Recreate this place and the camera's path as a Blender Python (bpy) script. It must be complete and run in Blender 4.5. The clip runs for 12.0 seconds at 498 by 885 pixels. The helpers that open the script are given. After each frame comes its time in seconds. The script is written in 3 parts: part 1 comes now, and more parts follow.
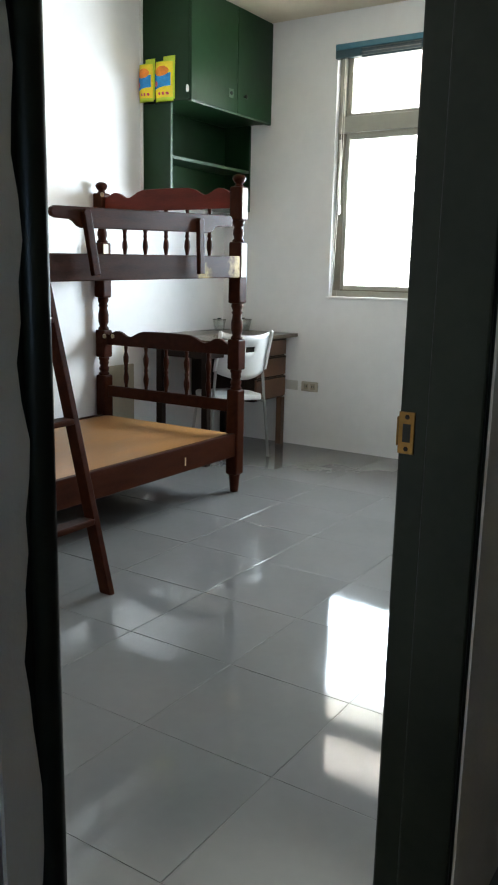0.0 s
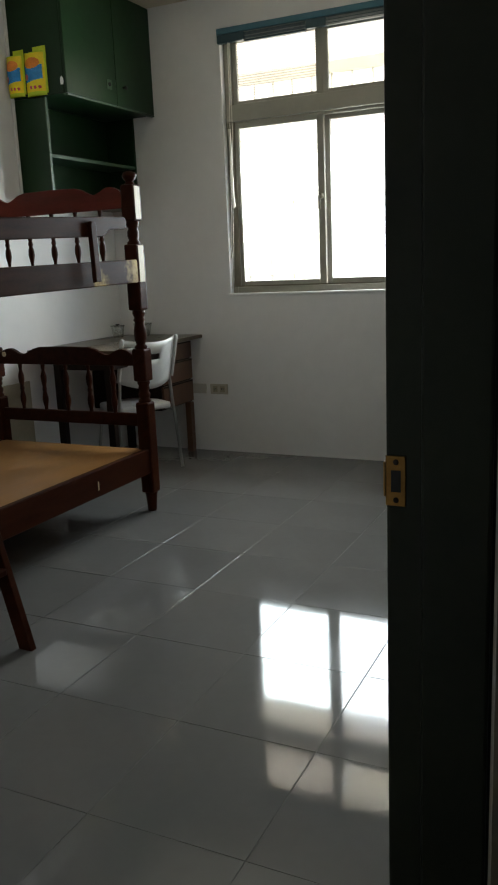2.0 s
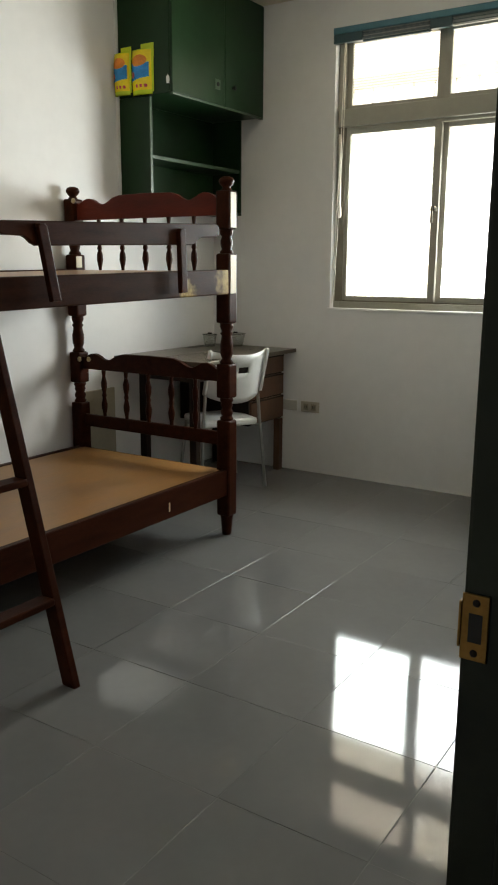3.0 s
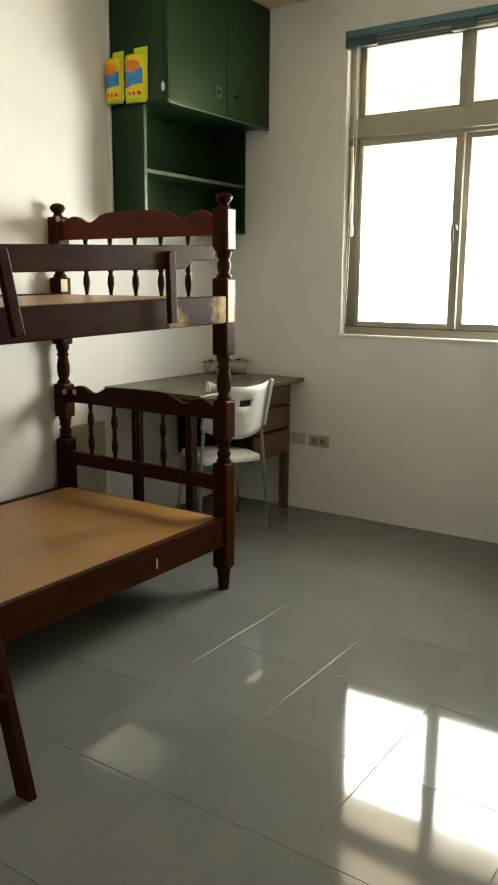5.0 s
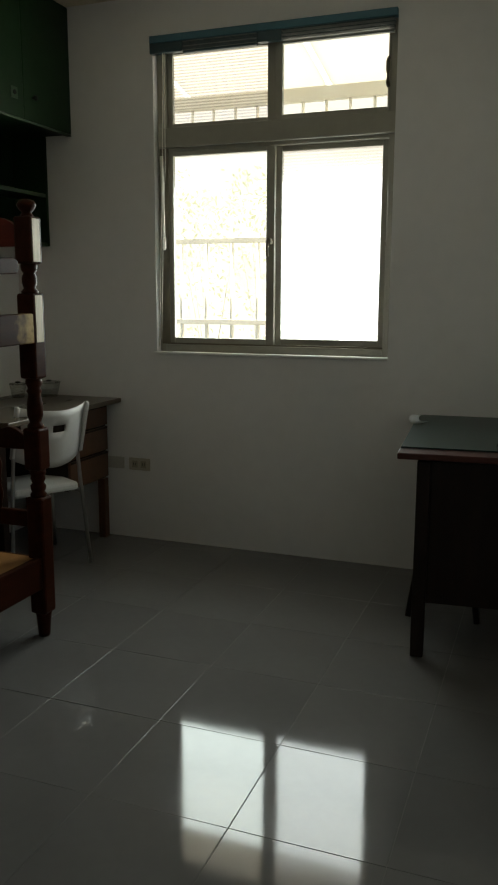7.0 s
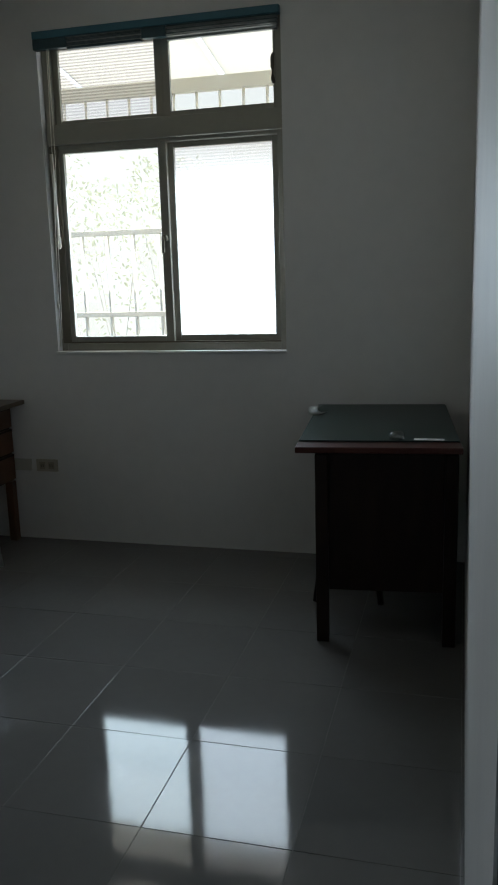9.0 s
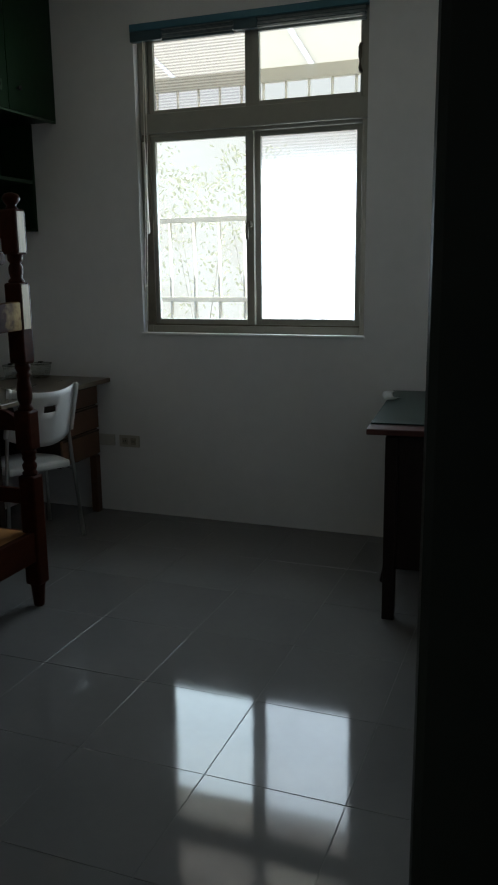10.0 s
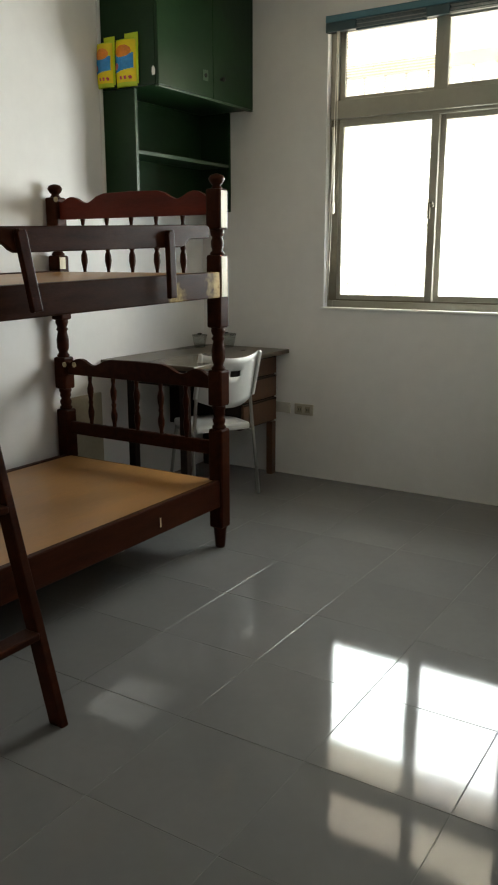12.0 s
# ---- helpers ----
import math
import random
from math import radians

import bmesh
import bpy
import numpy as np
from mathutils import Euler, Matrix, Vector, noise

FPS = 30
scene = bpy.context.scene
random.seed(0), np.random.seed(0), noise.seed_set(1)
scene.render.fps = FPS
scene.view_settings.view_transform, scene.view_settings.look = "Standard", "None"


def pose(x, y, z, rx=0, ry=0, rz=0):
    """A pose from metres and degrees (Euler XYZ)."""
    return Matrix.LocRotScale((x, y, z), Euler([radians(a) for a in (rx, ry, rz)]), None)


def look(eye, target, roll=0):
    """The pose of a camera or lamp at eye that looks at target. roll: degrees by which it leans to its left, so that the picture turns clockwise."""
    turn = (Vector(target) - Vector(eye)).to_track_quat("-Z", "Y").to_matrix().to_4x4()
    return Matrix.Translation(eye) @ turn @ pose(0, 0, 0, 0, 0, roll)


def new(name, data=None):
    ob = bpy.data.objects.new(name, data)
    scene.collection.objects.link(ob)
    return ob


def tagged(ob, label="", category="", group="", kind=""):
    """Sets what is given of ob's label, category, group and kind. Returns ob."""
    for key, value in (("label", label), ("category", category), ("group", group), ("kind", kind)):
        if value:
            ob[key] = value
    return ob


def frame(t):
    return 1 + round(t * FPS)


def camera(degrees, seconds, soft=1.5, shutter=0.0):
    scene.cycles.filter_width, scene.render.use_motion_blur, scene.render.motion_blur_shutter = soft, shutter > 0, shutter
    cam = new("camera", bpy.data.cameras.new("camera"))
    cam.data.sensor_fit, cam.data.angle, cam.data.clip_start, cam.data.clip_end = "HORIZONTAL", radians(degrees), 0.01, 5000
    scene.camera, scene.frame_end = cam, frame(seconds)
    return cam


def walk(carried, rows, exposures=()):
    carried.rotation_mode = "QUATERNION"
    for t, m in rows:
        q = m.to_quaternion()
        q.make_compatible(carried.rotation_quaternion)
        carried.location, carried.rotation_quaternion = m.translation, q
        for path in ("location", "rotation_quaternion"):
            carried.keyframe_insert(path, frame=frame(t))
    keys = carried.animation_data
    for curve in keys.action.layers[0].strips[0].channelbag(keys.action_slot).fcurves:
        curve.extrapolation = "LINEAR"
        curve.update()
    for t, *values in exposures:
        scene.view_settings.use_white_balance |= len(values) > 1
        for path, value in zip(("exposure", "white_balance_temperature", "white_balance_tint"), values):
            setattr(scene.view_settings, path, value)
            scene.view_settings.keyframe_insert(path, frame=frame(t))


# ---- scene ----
cam = camera(34.1, 12.0, soft=2.0)

PATH = [
    (0, (2.401, -3.574, 1.166), (1.338, -1.929, 0.76), 1.2),
    (0.5, (2.336, -3.535, 1.159), (1.365, -1.839, 0.734), 1.4),
    (1, (2.279, -3.52, 1.157), (1.424, -1.771, 0.699), 0.5),
    (1.5, (2.229, -3.464, 1.18), (1.429, -1.683, 0.745), -0.7),
    (2, (2.201, -3.384, 1.209), (1.351, -1.625, 0.781), -2.5),
    (2.5, (2.19, -3.243, 1.237), (1.227, -1.541, 0.818), -1.7),
    (3, (2.137, -3.106, 1.259), (1.074, -1.464, 0.841), 0.3),
    (5, (1.957, -2.724, 1.308), (0.863, -1.095, 0.922), 0.4),
    (5.5, (1.888, -2.662, 1.309), (0.811, -1.015, 0.948), 0.5),
    (6, (1.837, -2.607, 1.317), (0.839, -0.911, 0.958), 0.2),
    (6.5, (1.816, -2.58, 1.319), (0.944, -0.817, 0.955), 0.3),
    (7, (1.815, -2.553, 1.314), (1.125, -0.709, 0.963), 0.2),
    (7.1, (1.804, -2.55, 1.311), (1.16, -0.691, 0.952), 0.5),
    (7.5, (1.802, -2.535, 1.301), (1.335, -0.628, 0.92), -0.1),
    (7.7, (1.801, -2.535, 1.31), (1.416, -0.608, 0.935), -0.1),
    (9.3, (1.917, -2.595, 1.395), (1.357, -0.718, 0.992), -1.6),
    (9.5, (1.92, -2.618, 1.385), (1.307, -0.753, 1.002), -0.8),
    (10, (1.957, -2.679, 1.373), (1.269, -0.849, 0.952), -0.7),
    (10.5, (1.982, -2.756, 1.378), (1.148, -0.99, 0.948), -2.0),
    (11, (1.976, -2.822, 1.365), (1.055, -1.096, 0.946), -1.0),
    (11.5, (1.998, -2.883, 1.362), (1.038, -1.184, 0.926), -0.3),
    (12, (2.024, -2.973, 1.315), (0.988, -1.321, 0.871), -0.1),
]
EXPOSURES = [(0.0, 5.1, 6000, 10), (0.5, 4.9, 5900, 10), (1.0, 4.55, 6100, 10), (1.5, 4.05, 6300, 10), (2.0, 3.7, 6500, 10), (2.5, 3.7, 6800, 10), (3.0, 4.15, 7000, 10),
             (5.0, 4.5, 8000, 8), (5.5, 4.5, 8000, 5), (6.0, 4.5, 8000, 5), (6.5, 3.65, 7800, 5), (7.0, 2.7, 7000, 6), (7.5, 2.45, 6800, 5), (9.5, 2.4, 5700, 9),
             (10.0, 2.3, 5850, 8), (10.5, 2.1, 6000, 6), (11.0, 2.8, 6500, 10), (11.5, 3.5, 6450, 10), (12.0, 4.0, 7000, 10)]
walk(cam, [(t, look(eye, target, roll)) for t, eye, target, roll in PATH], EXPOSURES)

# ---- world and light ----
SKY = bpy.data.worlds.new("sky")
scene.world = SKY
SKY.use_nodes = True
_n = SKY.node_tree.nodes
_sky = _n.new("ShaderNodeTexSky")
_sky.sky_type = "NISHITA"
_sky.sun_disc = False
_sky.sun_elevation = radians(70)
_sky.sun_rotation = radians(103)
_n["Background"].inputs[1].default_value = 0.055
SKY.node_tree.links.new(_sky.outputs[0], _n["Background"].inputs[0])

sun = new("sun", bpy.data.lights.new("sun", "SUN"))
sun.data.energy = 2.0
sun.data.angle = radians(0.5)
sun.data.color = (1.0, 0.95, 0.88)
sun.matrix_world = look((4.5, 2.6, 12.0), (0.3, 3.6, 0.0))

# the sky's light in the window's opening
daylight = new("window_daylight", bpy.data.lights.new("window_daylight", "AREA"))
daylight.data.shape = "RECTANGLE"
daylight.data.size, daylight.data.size_y = 1.20, 0.84
daylight.data.energy = 3.0
daylight.data.spread = radians(135)
daylight.data.color = (0.82, 0.94, 1.0)
daylight.matrix_world = look((0.46, 1.50, 1.46), (0.46, 0.0, 1.46))


# ---- materials ----
def material(name, base, rough=0.5, metal=0.0, var=0.12, scale=6.0, bump=0.0, bump_scale=60.0,
             rough_var=0.0, stretch=(1, 1, 1), coat=0.0, rand=0.0, coords="Object"):
    m = bpy.data.materials.new(name)
    m.use_nodes = True
    nt = m.node_tree
    bs = nt.nodes["Principled BSDF"]
    tc = nt.nodes.new("ShaderNodeTexCoord")
    mp = nt.nodes.new("ShaderNodeMapping")
    mp.inputs["Scale"].default_value = stretch
    nt.links.new(tc.outputs[coords], mp.inputs[0])
    a = nt.nodes.new("ShaderNodeTexNoise")
    a.inputs["Scale"].default_value = scale
    a.inputs["Detail"].default_value = 5
    b = nt.nodes.new("ShaderNodeTexNoise")
    b.inputs["Scale"].default_value = scale * 9
    b.inputs["Detail"].default_value = 4
    nt.links.new(mp.outputs[0], a.inputs["Vector"])
    nt.links.new(mp.outputs[0], b.inputs["Vector"])
    mix = nt.nodes.new("ShaderNodeMath")
    mix.operation = "MULTIPLY_ADD"
    mix.inputs[1].default_value = 0.45
    nt.links.new(b.outputs[0], mix.inputs[0])
    nt.links.new(a.outputs[0], mix.inputs[2])
    ramp = nt.nodes.new("ShaderNodeValToRGB")
    ramp.color_ramp.elements[0].position = 0.45
    ramp.color_ramp.elements[1].position = 1.0
    ramp.color_ramp.elements[0].color = (*[c * (1 - var) for c in base], 1)
    ramp.color_ramp.elements[1].color = (*[min(1, c * (1 + var)) for c in base], 1)
    nt.links.new(mix.outputs[0], ramp.inputs[0])
    last = ramp.outputs[0]
    if rand:
        oi = nt.nodes.new("ShaderNodeObjectInfo")
        ma = nt.nodes.new("ShaderNodeMapRange")
        ma.inputs[3].default_value, ma.inputs[4].default_value = 1 - rand, 1 + rand
        nt.links.new(oi.outputs["Random"], ma.inputs[0])
        hs = nt.nodes.new("ShaderNodeHueSaturation")
        nt.links.new(ma.outputs[0], hs.inputs["Value"])
        nt.links.new(last, hs.inputs["Color"])
        last = hs.outputs[0]
    nt.links.new(last, bs.inputs["Base Color"])
    bs.inputs["Roughness"].default_value = rough
    bs.inputs["Metallic"].default_value = metal
    bs.inputs["Coat Weight"].default_value = coat
    bs.inputs["Coat Roughness"].default_value = 0.15
    if rough_var:
        mr = nt.nodes.new("ShaderNodeMapRange")
        mr.inputs[3].default_value, mr.inputs[4].default_value = max(0.02, rough - rough_var), rough + rough_var
        nt.links.new(a.outputs[0], mr.inputs[0])
        nt.links.new(mr.outputs[0], bs.inputs["Roughness"])
    if bump:
        c = nt.nodes.new("ShaderNodeTexNoise")
        c.inputs["Scale"].default_value = bump_scale
        c.inputs["Detail"].default_value = 3
        nt.links.new(mp.outputs[0], c.inputs["Vector"])
        bp = nt.nodes.new("ShaderNodeBump")
        bp.inputs["Strength"].default_value = bump
        bp.inputs["Distance"].default_value = 0.01
        nt.links.new(c.outputs[0], bp.inputs["Height"])
        nt.links.new(bp.outputs[0], bs.inputs["Normal"])
    return m


def sheen(m, level):
    m.node_tree.nodes["Principled BSDF"].inputs["Specular IOR Level"].default_value = level
    return m


def glass_material(name, tint, gloss=0.06, rough=0.02, ribs=0.0, frost=0.0):
    """A thin pane: light passes straight on, or is spread by a pressed pattern, with a little mirror gloss."""
    m = bpy.data.materials.new(name)
    m.use_nodes = True
    nt = m.node_tree
    nt.nodes.remove(nt.nodes["Principled BSDF"])
    out = nt.nodes["Material Output"]
    tr = nt.nodes.new("ShaderNodeBsdfTransparent")
    tr.inputs[0].default_value = (*tint, 1)
    gl = nt.nodes.new("ShaderNodeBsdfGlossy")
    gl.inputs["Roughness"].default_value = rough
    mx = nt.nodes.new("ShaderNodeMixShader")
    mx.inputs[0].default_value = gloss
    sp = nt.nodes.new("ShaderNodeBsdfTranslucent")
    sp.inputs[0].default_value = (*tint, 1)
    fr = nt.nodes.new("ShaderNodeMixShader")
    fr.inputs[0].default_value = frost
    nt.links.new(tr.outputs[0], fr.inputs[1])
    nt.links.new(sp.outputs[0], fr.inputs[2])
    nt.links.new(fr.outputs[0], mx.inputs[1])
    nt.links.new(gl.outputs[0], mx.inputs[2])
    nt.links.new(mx.outputs[0], out.inputs[0])
    if ribs:
        wv = nt.nodes.new("ShaderNodeTexWave")
        wv.bands_direction = "Z"
        wv.inputs["Scale"].default_value = 22.0
        wv.inputs["Distortion"].default_value = 0.4
        tc = nt.nodes.new("ShaderNodeTexCoord")
        nt.links.new(tc.outputs["Object"], wv.inputs["Vector"])
        mr = nt.nodes.new("ShaderNodeMapRange")
        mr.inputs[3].default_value, mr.inputs[4].default_value = 1 - ribs, 1.0
        nt.links.new(wv.outputs["Fac"], mr.inputs[0])
        cb = nt.nodes.new("ShaderNodeCombineColor")
        for i in range(3):
            nt.links.new(mr.outputs[0], cb.inputs[i])
        nt.links.new(cb.outputs[0], tr.inputs[0])
        nt.links.new(cb.outputs[0], sp.inputs[0])
    return m


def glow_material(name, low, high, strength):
    """Distance beyond the window that emits its own light in place of daylight on it."""
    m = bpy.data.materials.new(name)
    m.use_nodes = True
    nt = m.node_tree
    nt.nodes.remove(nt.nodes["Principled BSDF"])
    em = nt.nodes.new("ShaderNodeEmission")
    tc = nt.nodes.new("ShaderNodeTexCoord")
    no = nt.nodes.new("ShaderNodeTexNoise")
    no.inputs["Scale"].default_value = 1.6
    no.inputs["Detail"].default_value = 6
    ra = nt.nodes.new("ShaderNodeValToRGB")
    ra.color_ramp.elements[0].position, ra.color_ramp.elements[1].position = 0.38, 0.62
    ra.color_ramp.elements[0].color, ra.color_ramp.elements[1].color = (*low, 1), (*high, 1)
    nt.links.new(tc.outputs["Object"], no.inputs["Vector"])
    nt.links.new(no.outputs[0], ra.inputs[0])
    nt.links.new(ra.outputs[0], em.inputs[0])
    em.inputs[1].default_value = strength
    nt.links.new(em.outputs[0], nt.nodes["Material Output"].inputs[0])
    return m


def worn_wood(name, base, bare, spots):
    """Stained wood on which the varnish is rubbed down to the bare wood round some places."""
    m = material(name, base, 0.40, var=0.35, scale=5, bump=0.06, bump_scale=40, stretch=(6, 1, 6), coat=0.0, rough_var=0.1)
    nt = m.node_tree
    bs = nt.nodes["Principled BSDF"]
    ramp = [n for n in nt.nodes if n.type == "VALTORGB"][0]
    tc = [n for n in nt.nodes if n.type == "TEX_COORD"][0]
    total = None
    for place, radius in spots:
        d = nt.nodes.new("ShaderNodeVectorMath")
        d.operation = "DISTANCE"
        d.inputs[1].default_value = place
        nt.links.new(tc.outputs["Object"], d.inputs[0])
        mr = nt.nodes.new("ShaderNodeMapRange")
        mr.inputs[1].default_value, mr.inputs[2].default_value = radius, radius * 0.2
        nt.links.new(d.outputs["Value"], mr.inputs[0])
        if total is None:
            total = mr.outputs[0]
        else:
            mx = nt.nodes.new("ShaderNodeMath")
            mx.operation = "MAXIMUM"
            nt.links.new(total, mx.inputs[0])
            nt.links.new(mr.outputs[0], mx.inputs[1])
            total = mx.outputs[0]
    no = nt.nodes.new("ShaderNodeTexNoise")
    no.inputs["Scale"].default_value = 28
    nt.links.new(tc.outputs["Object"], no.inputs["Vector"])
    mu = nt.nodes.new("ShaderNodeMath")
    mu.operation = "MULTIPLY"
    nt.links.new(total, mu.inputs[0])
    nt.links.new(no.outputs[0], mu.inputs[1])
    sh = nt.nodes.new("ShaderNodeMapRange")
    sh.inputs[1].default_value, sh.inputs[2].default_value = 0.18, 0.5
    nt.links.new(mu.outputs[0], sh.inputs[0])
    mc = nt.nodes.new("ShaderNodeMix")
    mc.data_type = "RGBA"
    nt.links.new(sh.outputs[0], mc.inputs["Factor"])
    nt.links.new(ramp.outputs[0], mc.inputs[6])
    mc.inputs[7].default_value = (*bare, 1)
    nt.links.new(mc.outputs[2], bs.inputs["Base Color"])
    return m


PAINT = material("wall_paint", (0.80, 0.785, 0.765), 0.6, var=0.05, scale=1.6, bump=0.05, bump_scale=90)
HALL_PAINT = material("hall_paint", (0.66, 0.58, 0.46), 0.55, var=0.08, scale=2.0, bump=0.15, bump_scale=80)
CEIL = material("ceiling_paint", (0.66, 0.58, 0.44), 0.6, var=0.08, scale=2.0, bump=0.05)
TILE = material("floor_tile", (0.15, 0.146, 0.142), 0.06, var=0.06, scale=3.0, bump=0.012, bump_scale=7.0, rough_var=0.035, rand=0.03)
TILE.node_tree.nodes["Principled BSDF"].inputs["IOR"].default_value = 1.58
GROUT = material("grout", (0.17, 0.165, 0.155), 0.7, var=0.3, scale=14)
FRAME_PAINT = material("dark_green_gloss", (0.015, 0.016, 0.009), 0.36, var=0.25, scale=6, bump=0.1, bump_scale=25, rough_var=0.08)
GREEN = material("green_cabinet", (0.010, 0.032, 0.011), 0.32, var=0.18, scale=2.5, bump=0.05, bump_scale=22, rough_var=0.08)
GREEN_EDGE = material("green_edge", (0.032, 0.062, 0.030), 0.4, var=0.25, scale=9)
BED = worn_wood("bed_stain", (0.034, 0.0082, 0.0030), (0.55, 0.42, 0.24), [((9, 9, 9), 0.01)])
BED_RAIL = worn_wood("bed_rail_stain", (0.032, 0.0088, 0.0032), (0.40, 0.27, 0.10), [((0.05, -0.01, 1.21), 0.19), ((0.06, -0.34, 1.155), 0.10)])
BED_RED = material("bed_red", (0.105, 0.015, 0.008), 0.36, var=0.3, scale=4, bump=0.04, stretch=(1, 6, 6), coat=0.05)
for _m, _v in ((BED, 0.06), (BED_RAIL, 0.05), (BED_RED, 0.12), (GREEN, 0.2), (FRAME_PAINT, 0.14)):
    sheen(_m, _v)
PALE_WOOD = material("pale_wood", (0.50, 0.39, 0.23), 0.45, var=0.18, scale=12, stretch=(5, 5, 1))
PLY = material("plywood", (0.34, 0.165, 0.052), 0.34, var=0.16, scale=2.6, bump=0.02, stretch=(4, 1, 1), rough_var=0.08)
DESK_TOP = material("desk_top", (0.10, 0.078, 0.052), 0.28, var=0.15, scale=4, stretch=(1, 0.3, 1), rough_var=0.08)
DESK_WOOD = material("desk_wood", (0.105, 0.046, 0.021), 0.4, var=0.3, scale=5, bump=0.05, stretch=(5, 1, 1))
DESK_DARK = material("desk_dark", (0.016, 0.009, 0.006), 0.45, var=0.3, scale=5, stretch=(5, 5, 1))
MAHOG = material("mahogany", (0.055, 0.015, 0.010), 0.35, var=0.3, scale=5, stretch=(1, 5, 5))
FELT = material("green_mat", (0.013, 0.028, 0.024), 0.3, var=0.15, scale=6)
WHITE_PL = material("white_plastic", (0.80, 0.80, 0.77), 0.38, var=0.04, scale=8, bump=0.03, bump_scale=150)
METAL = material("grey_metal", (0.46, 0.46, 0.44), 0.35, 0.85, var=0.1)
BRASS = material("brass", (0.21, 0.11, 0.028), 0.45, 0.9, var=0.25, scale=20)
HOLE = material("dark_hole", (0.012, 0.010, 0.008), 0.8, var=0.2)
ALU = material("champagne_aluminium", (0.36, 0.345, 0.285), 0.36, 0.2, var=0.08, scale=4, rough_var=0.06)
ALU_DARK = material("window_track", (0.16, 0.14, 0.10), 0.45, 0.3, var=0.2)
TEAL = material("teal_blind", (0.065, 0.18, 0.235), 0.4, var=0.12)
TEAL_DARK = material("teal_slats", (0.03, 0.07, 0.085), 0.35, var=0.2)
SLAT = material("pale_slats", (0.22, 0.25, 0.24), 0.35, var=0.2, scale=20)
CORD = material("cord", (0.75, 0.72, 0.62), 0.6, var=0.1)
SOCKET = material("socket_plastic", (0.50, 0.45, 0.36), 0.4, var=0.1)
BLANK = material("blank_plate", (0.56, 0.53, 0.47), 0.45, var=0.08)
BEIGE = material("beige_board", (0.34, 0.30, 0.22), 0.6, var=0.12)
YELLOW = material("yellow_film", (0.85, 0.68, 0.02), 0.14, var=0.15, scale=8, bump=0.15, bump_scale=25)
LIME = material("lime_film", (0.55, 0.68, 0.03), 0.25, var=0.12, bump=0.15, bump_scale=25)
BLUE = material("blue_print", (0.03, 0.27, 0.62), 0.14, var=0.3, scale=14)
ORANGE = material("orange_print", (0.85, 0.26, 0.03), 0.14, var=0.3, scale=14)
REDP = material("red_print", (0.55, 0.05, 0.05), 0.3, var=0.4, scale=30)
PAPER = material("paper", (0.82, 0.82, 0.79), 0.55, var=0.05)
PANE = glass_material("clear_glass", (0.97, 0.985, 0.975), 0.05)
PANE_RIB = glass_material("ribbed_glass", (0.97, 0.98, 0.975), 0.05, 0.05, 0.22, 0.05)
PANE_FROST = glass_material("frosted_ribbed_glass", (0.97, 0.98, 0.975), 0.05, 0.05, 0.20, 0.2)
for _m, _v in ((FELT, 0.2), (MAHOG, 0.25), (DESK_DARK, 0.15), (DESK_TOP, 0.35)):
    sheen(_m, _v)
CLEAR = glass_material("clear_plastic", (0.80, 0.81, 0.79), 0.16, 0.06)
GRASS = material("ground_outside", (0.32, 0.31, 0.28), 0.8, var=0.2, scale=2, bump=0.2)
FENCE = material("white_fence", (0.78, 0.73, 0.62), 0.5, var=0.06)
# leaf and bark colours are paled to imitate the glare outdoors
WASHED_LEAF = material("washed_leaf", (0.40, 0.40, 0.29), 0.5, var=0.3, scale=9)
_nt = WASHED_LEAF.node_tree
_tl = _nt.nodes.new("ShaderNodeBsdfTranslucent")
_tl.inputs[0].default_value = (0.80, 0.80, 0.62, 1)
_ms = _nt.nodes.new("ShaderNodeMixShader")
_ms.inputs[0].default_value = 0.8
_nt.links.new(_nt.nodes["Principled BSDF"].outputs[0], _ms.inputs[1])
_nt.links.new(_tl.outputs[0], _ms.inputs[2])
_nt.links.new(_ms.outputs[0], _nt.nodes["Material Output"].inputs[0])
WASHED_BARK = material("washed_bark", (0.45, 0.40, 0.32), 0.8, var=0.3)
AWNING = material("awning_sheet", (0.80, 0.79, 0.74), 0.5, var=0.06)
_nt = AWNING.node_tree
_tl = _nt.nodes.new("ShaderNodeBsdfTranslucent")
_tl.inputs[0].default_value = (0.72, 0.69, 0.62, 1)
_ms = _nt.nodes.new("ShaderNodeMixShader")
_ms.inputs[0].default_value = 0.75
_nt.links.new(_nt.nodes["Principled BSDF"].outputs[0], _ms.inputs[1])
_nt.links.new(_tl.outputs[0], _ms.inputs[2])
_nt.links.new(_ms.outputs[0], _nt.nodes["Material Output"].inputs[0])
# translucent stand-in that makes the awning rafters look brightly lit
STRIP = glass_material("bright_rafter", (0.92, 0.93, 0.92), 0.05, 0.1, 0.0, 1.0)
BEAM = material("awning_beam", (0.62, 0.57, 0.46), 0.5, var=0.06)
DISTANCE_GLOW = glow_material("glowing_distance", (1.0, 0.96, 0.88), (1.0, 0.97, 0.90), 0.20)
GARDEN_GLOW = glow_material("glowing_garden", (0.92, 0.87, 0.76), (1.0, 0.97, 0.88), 0.245)


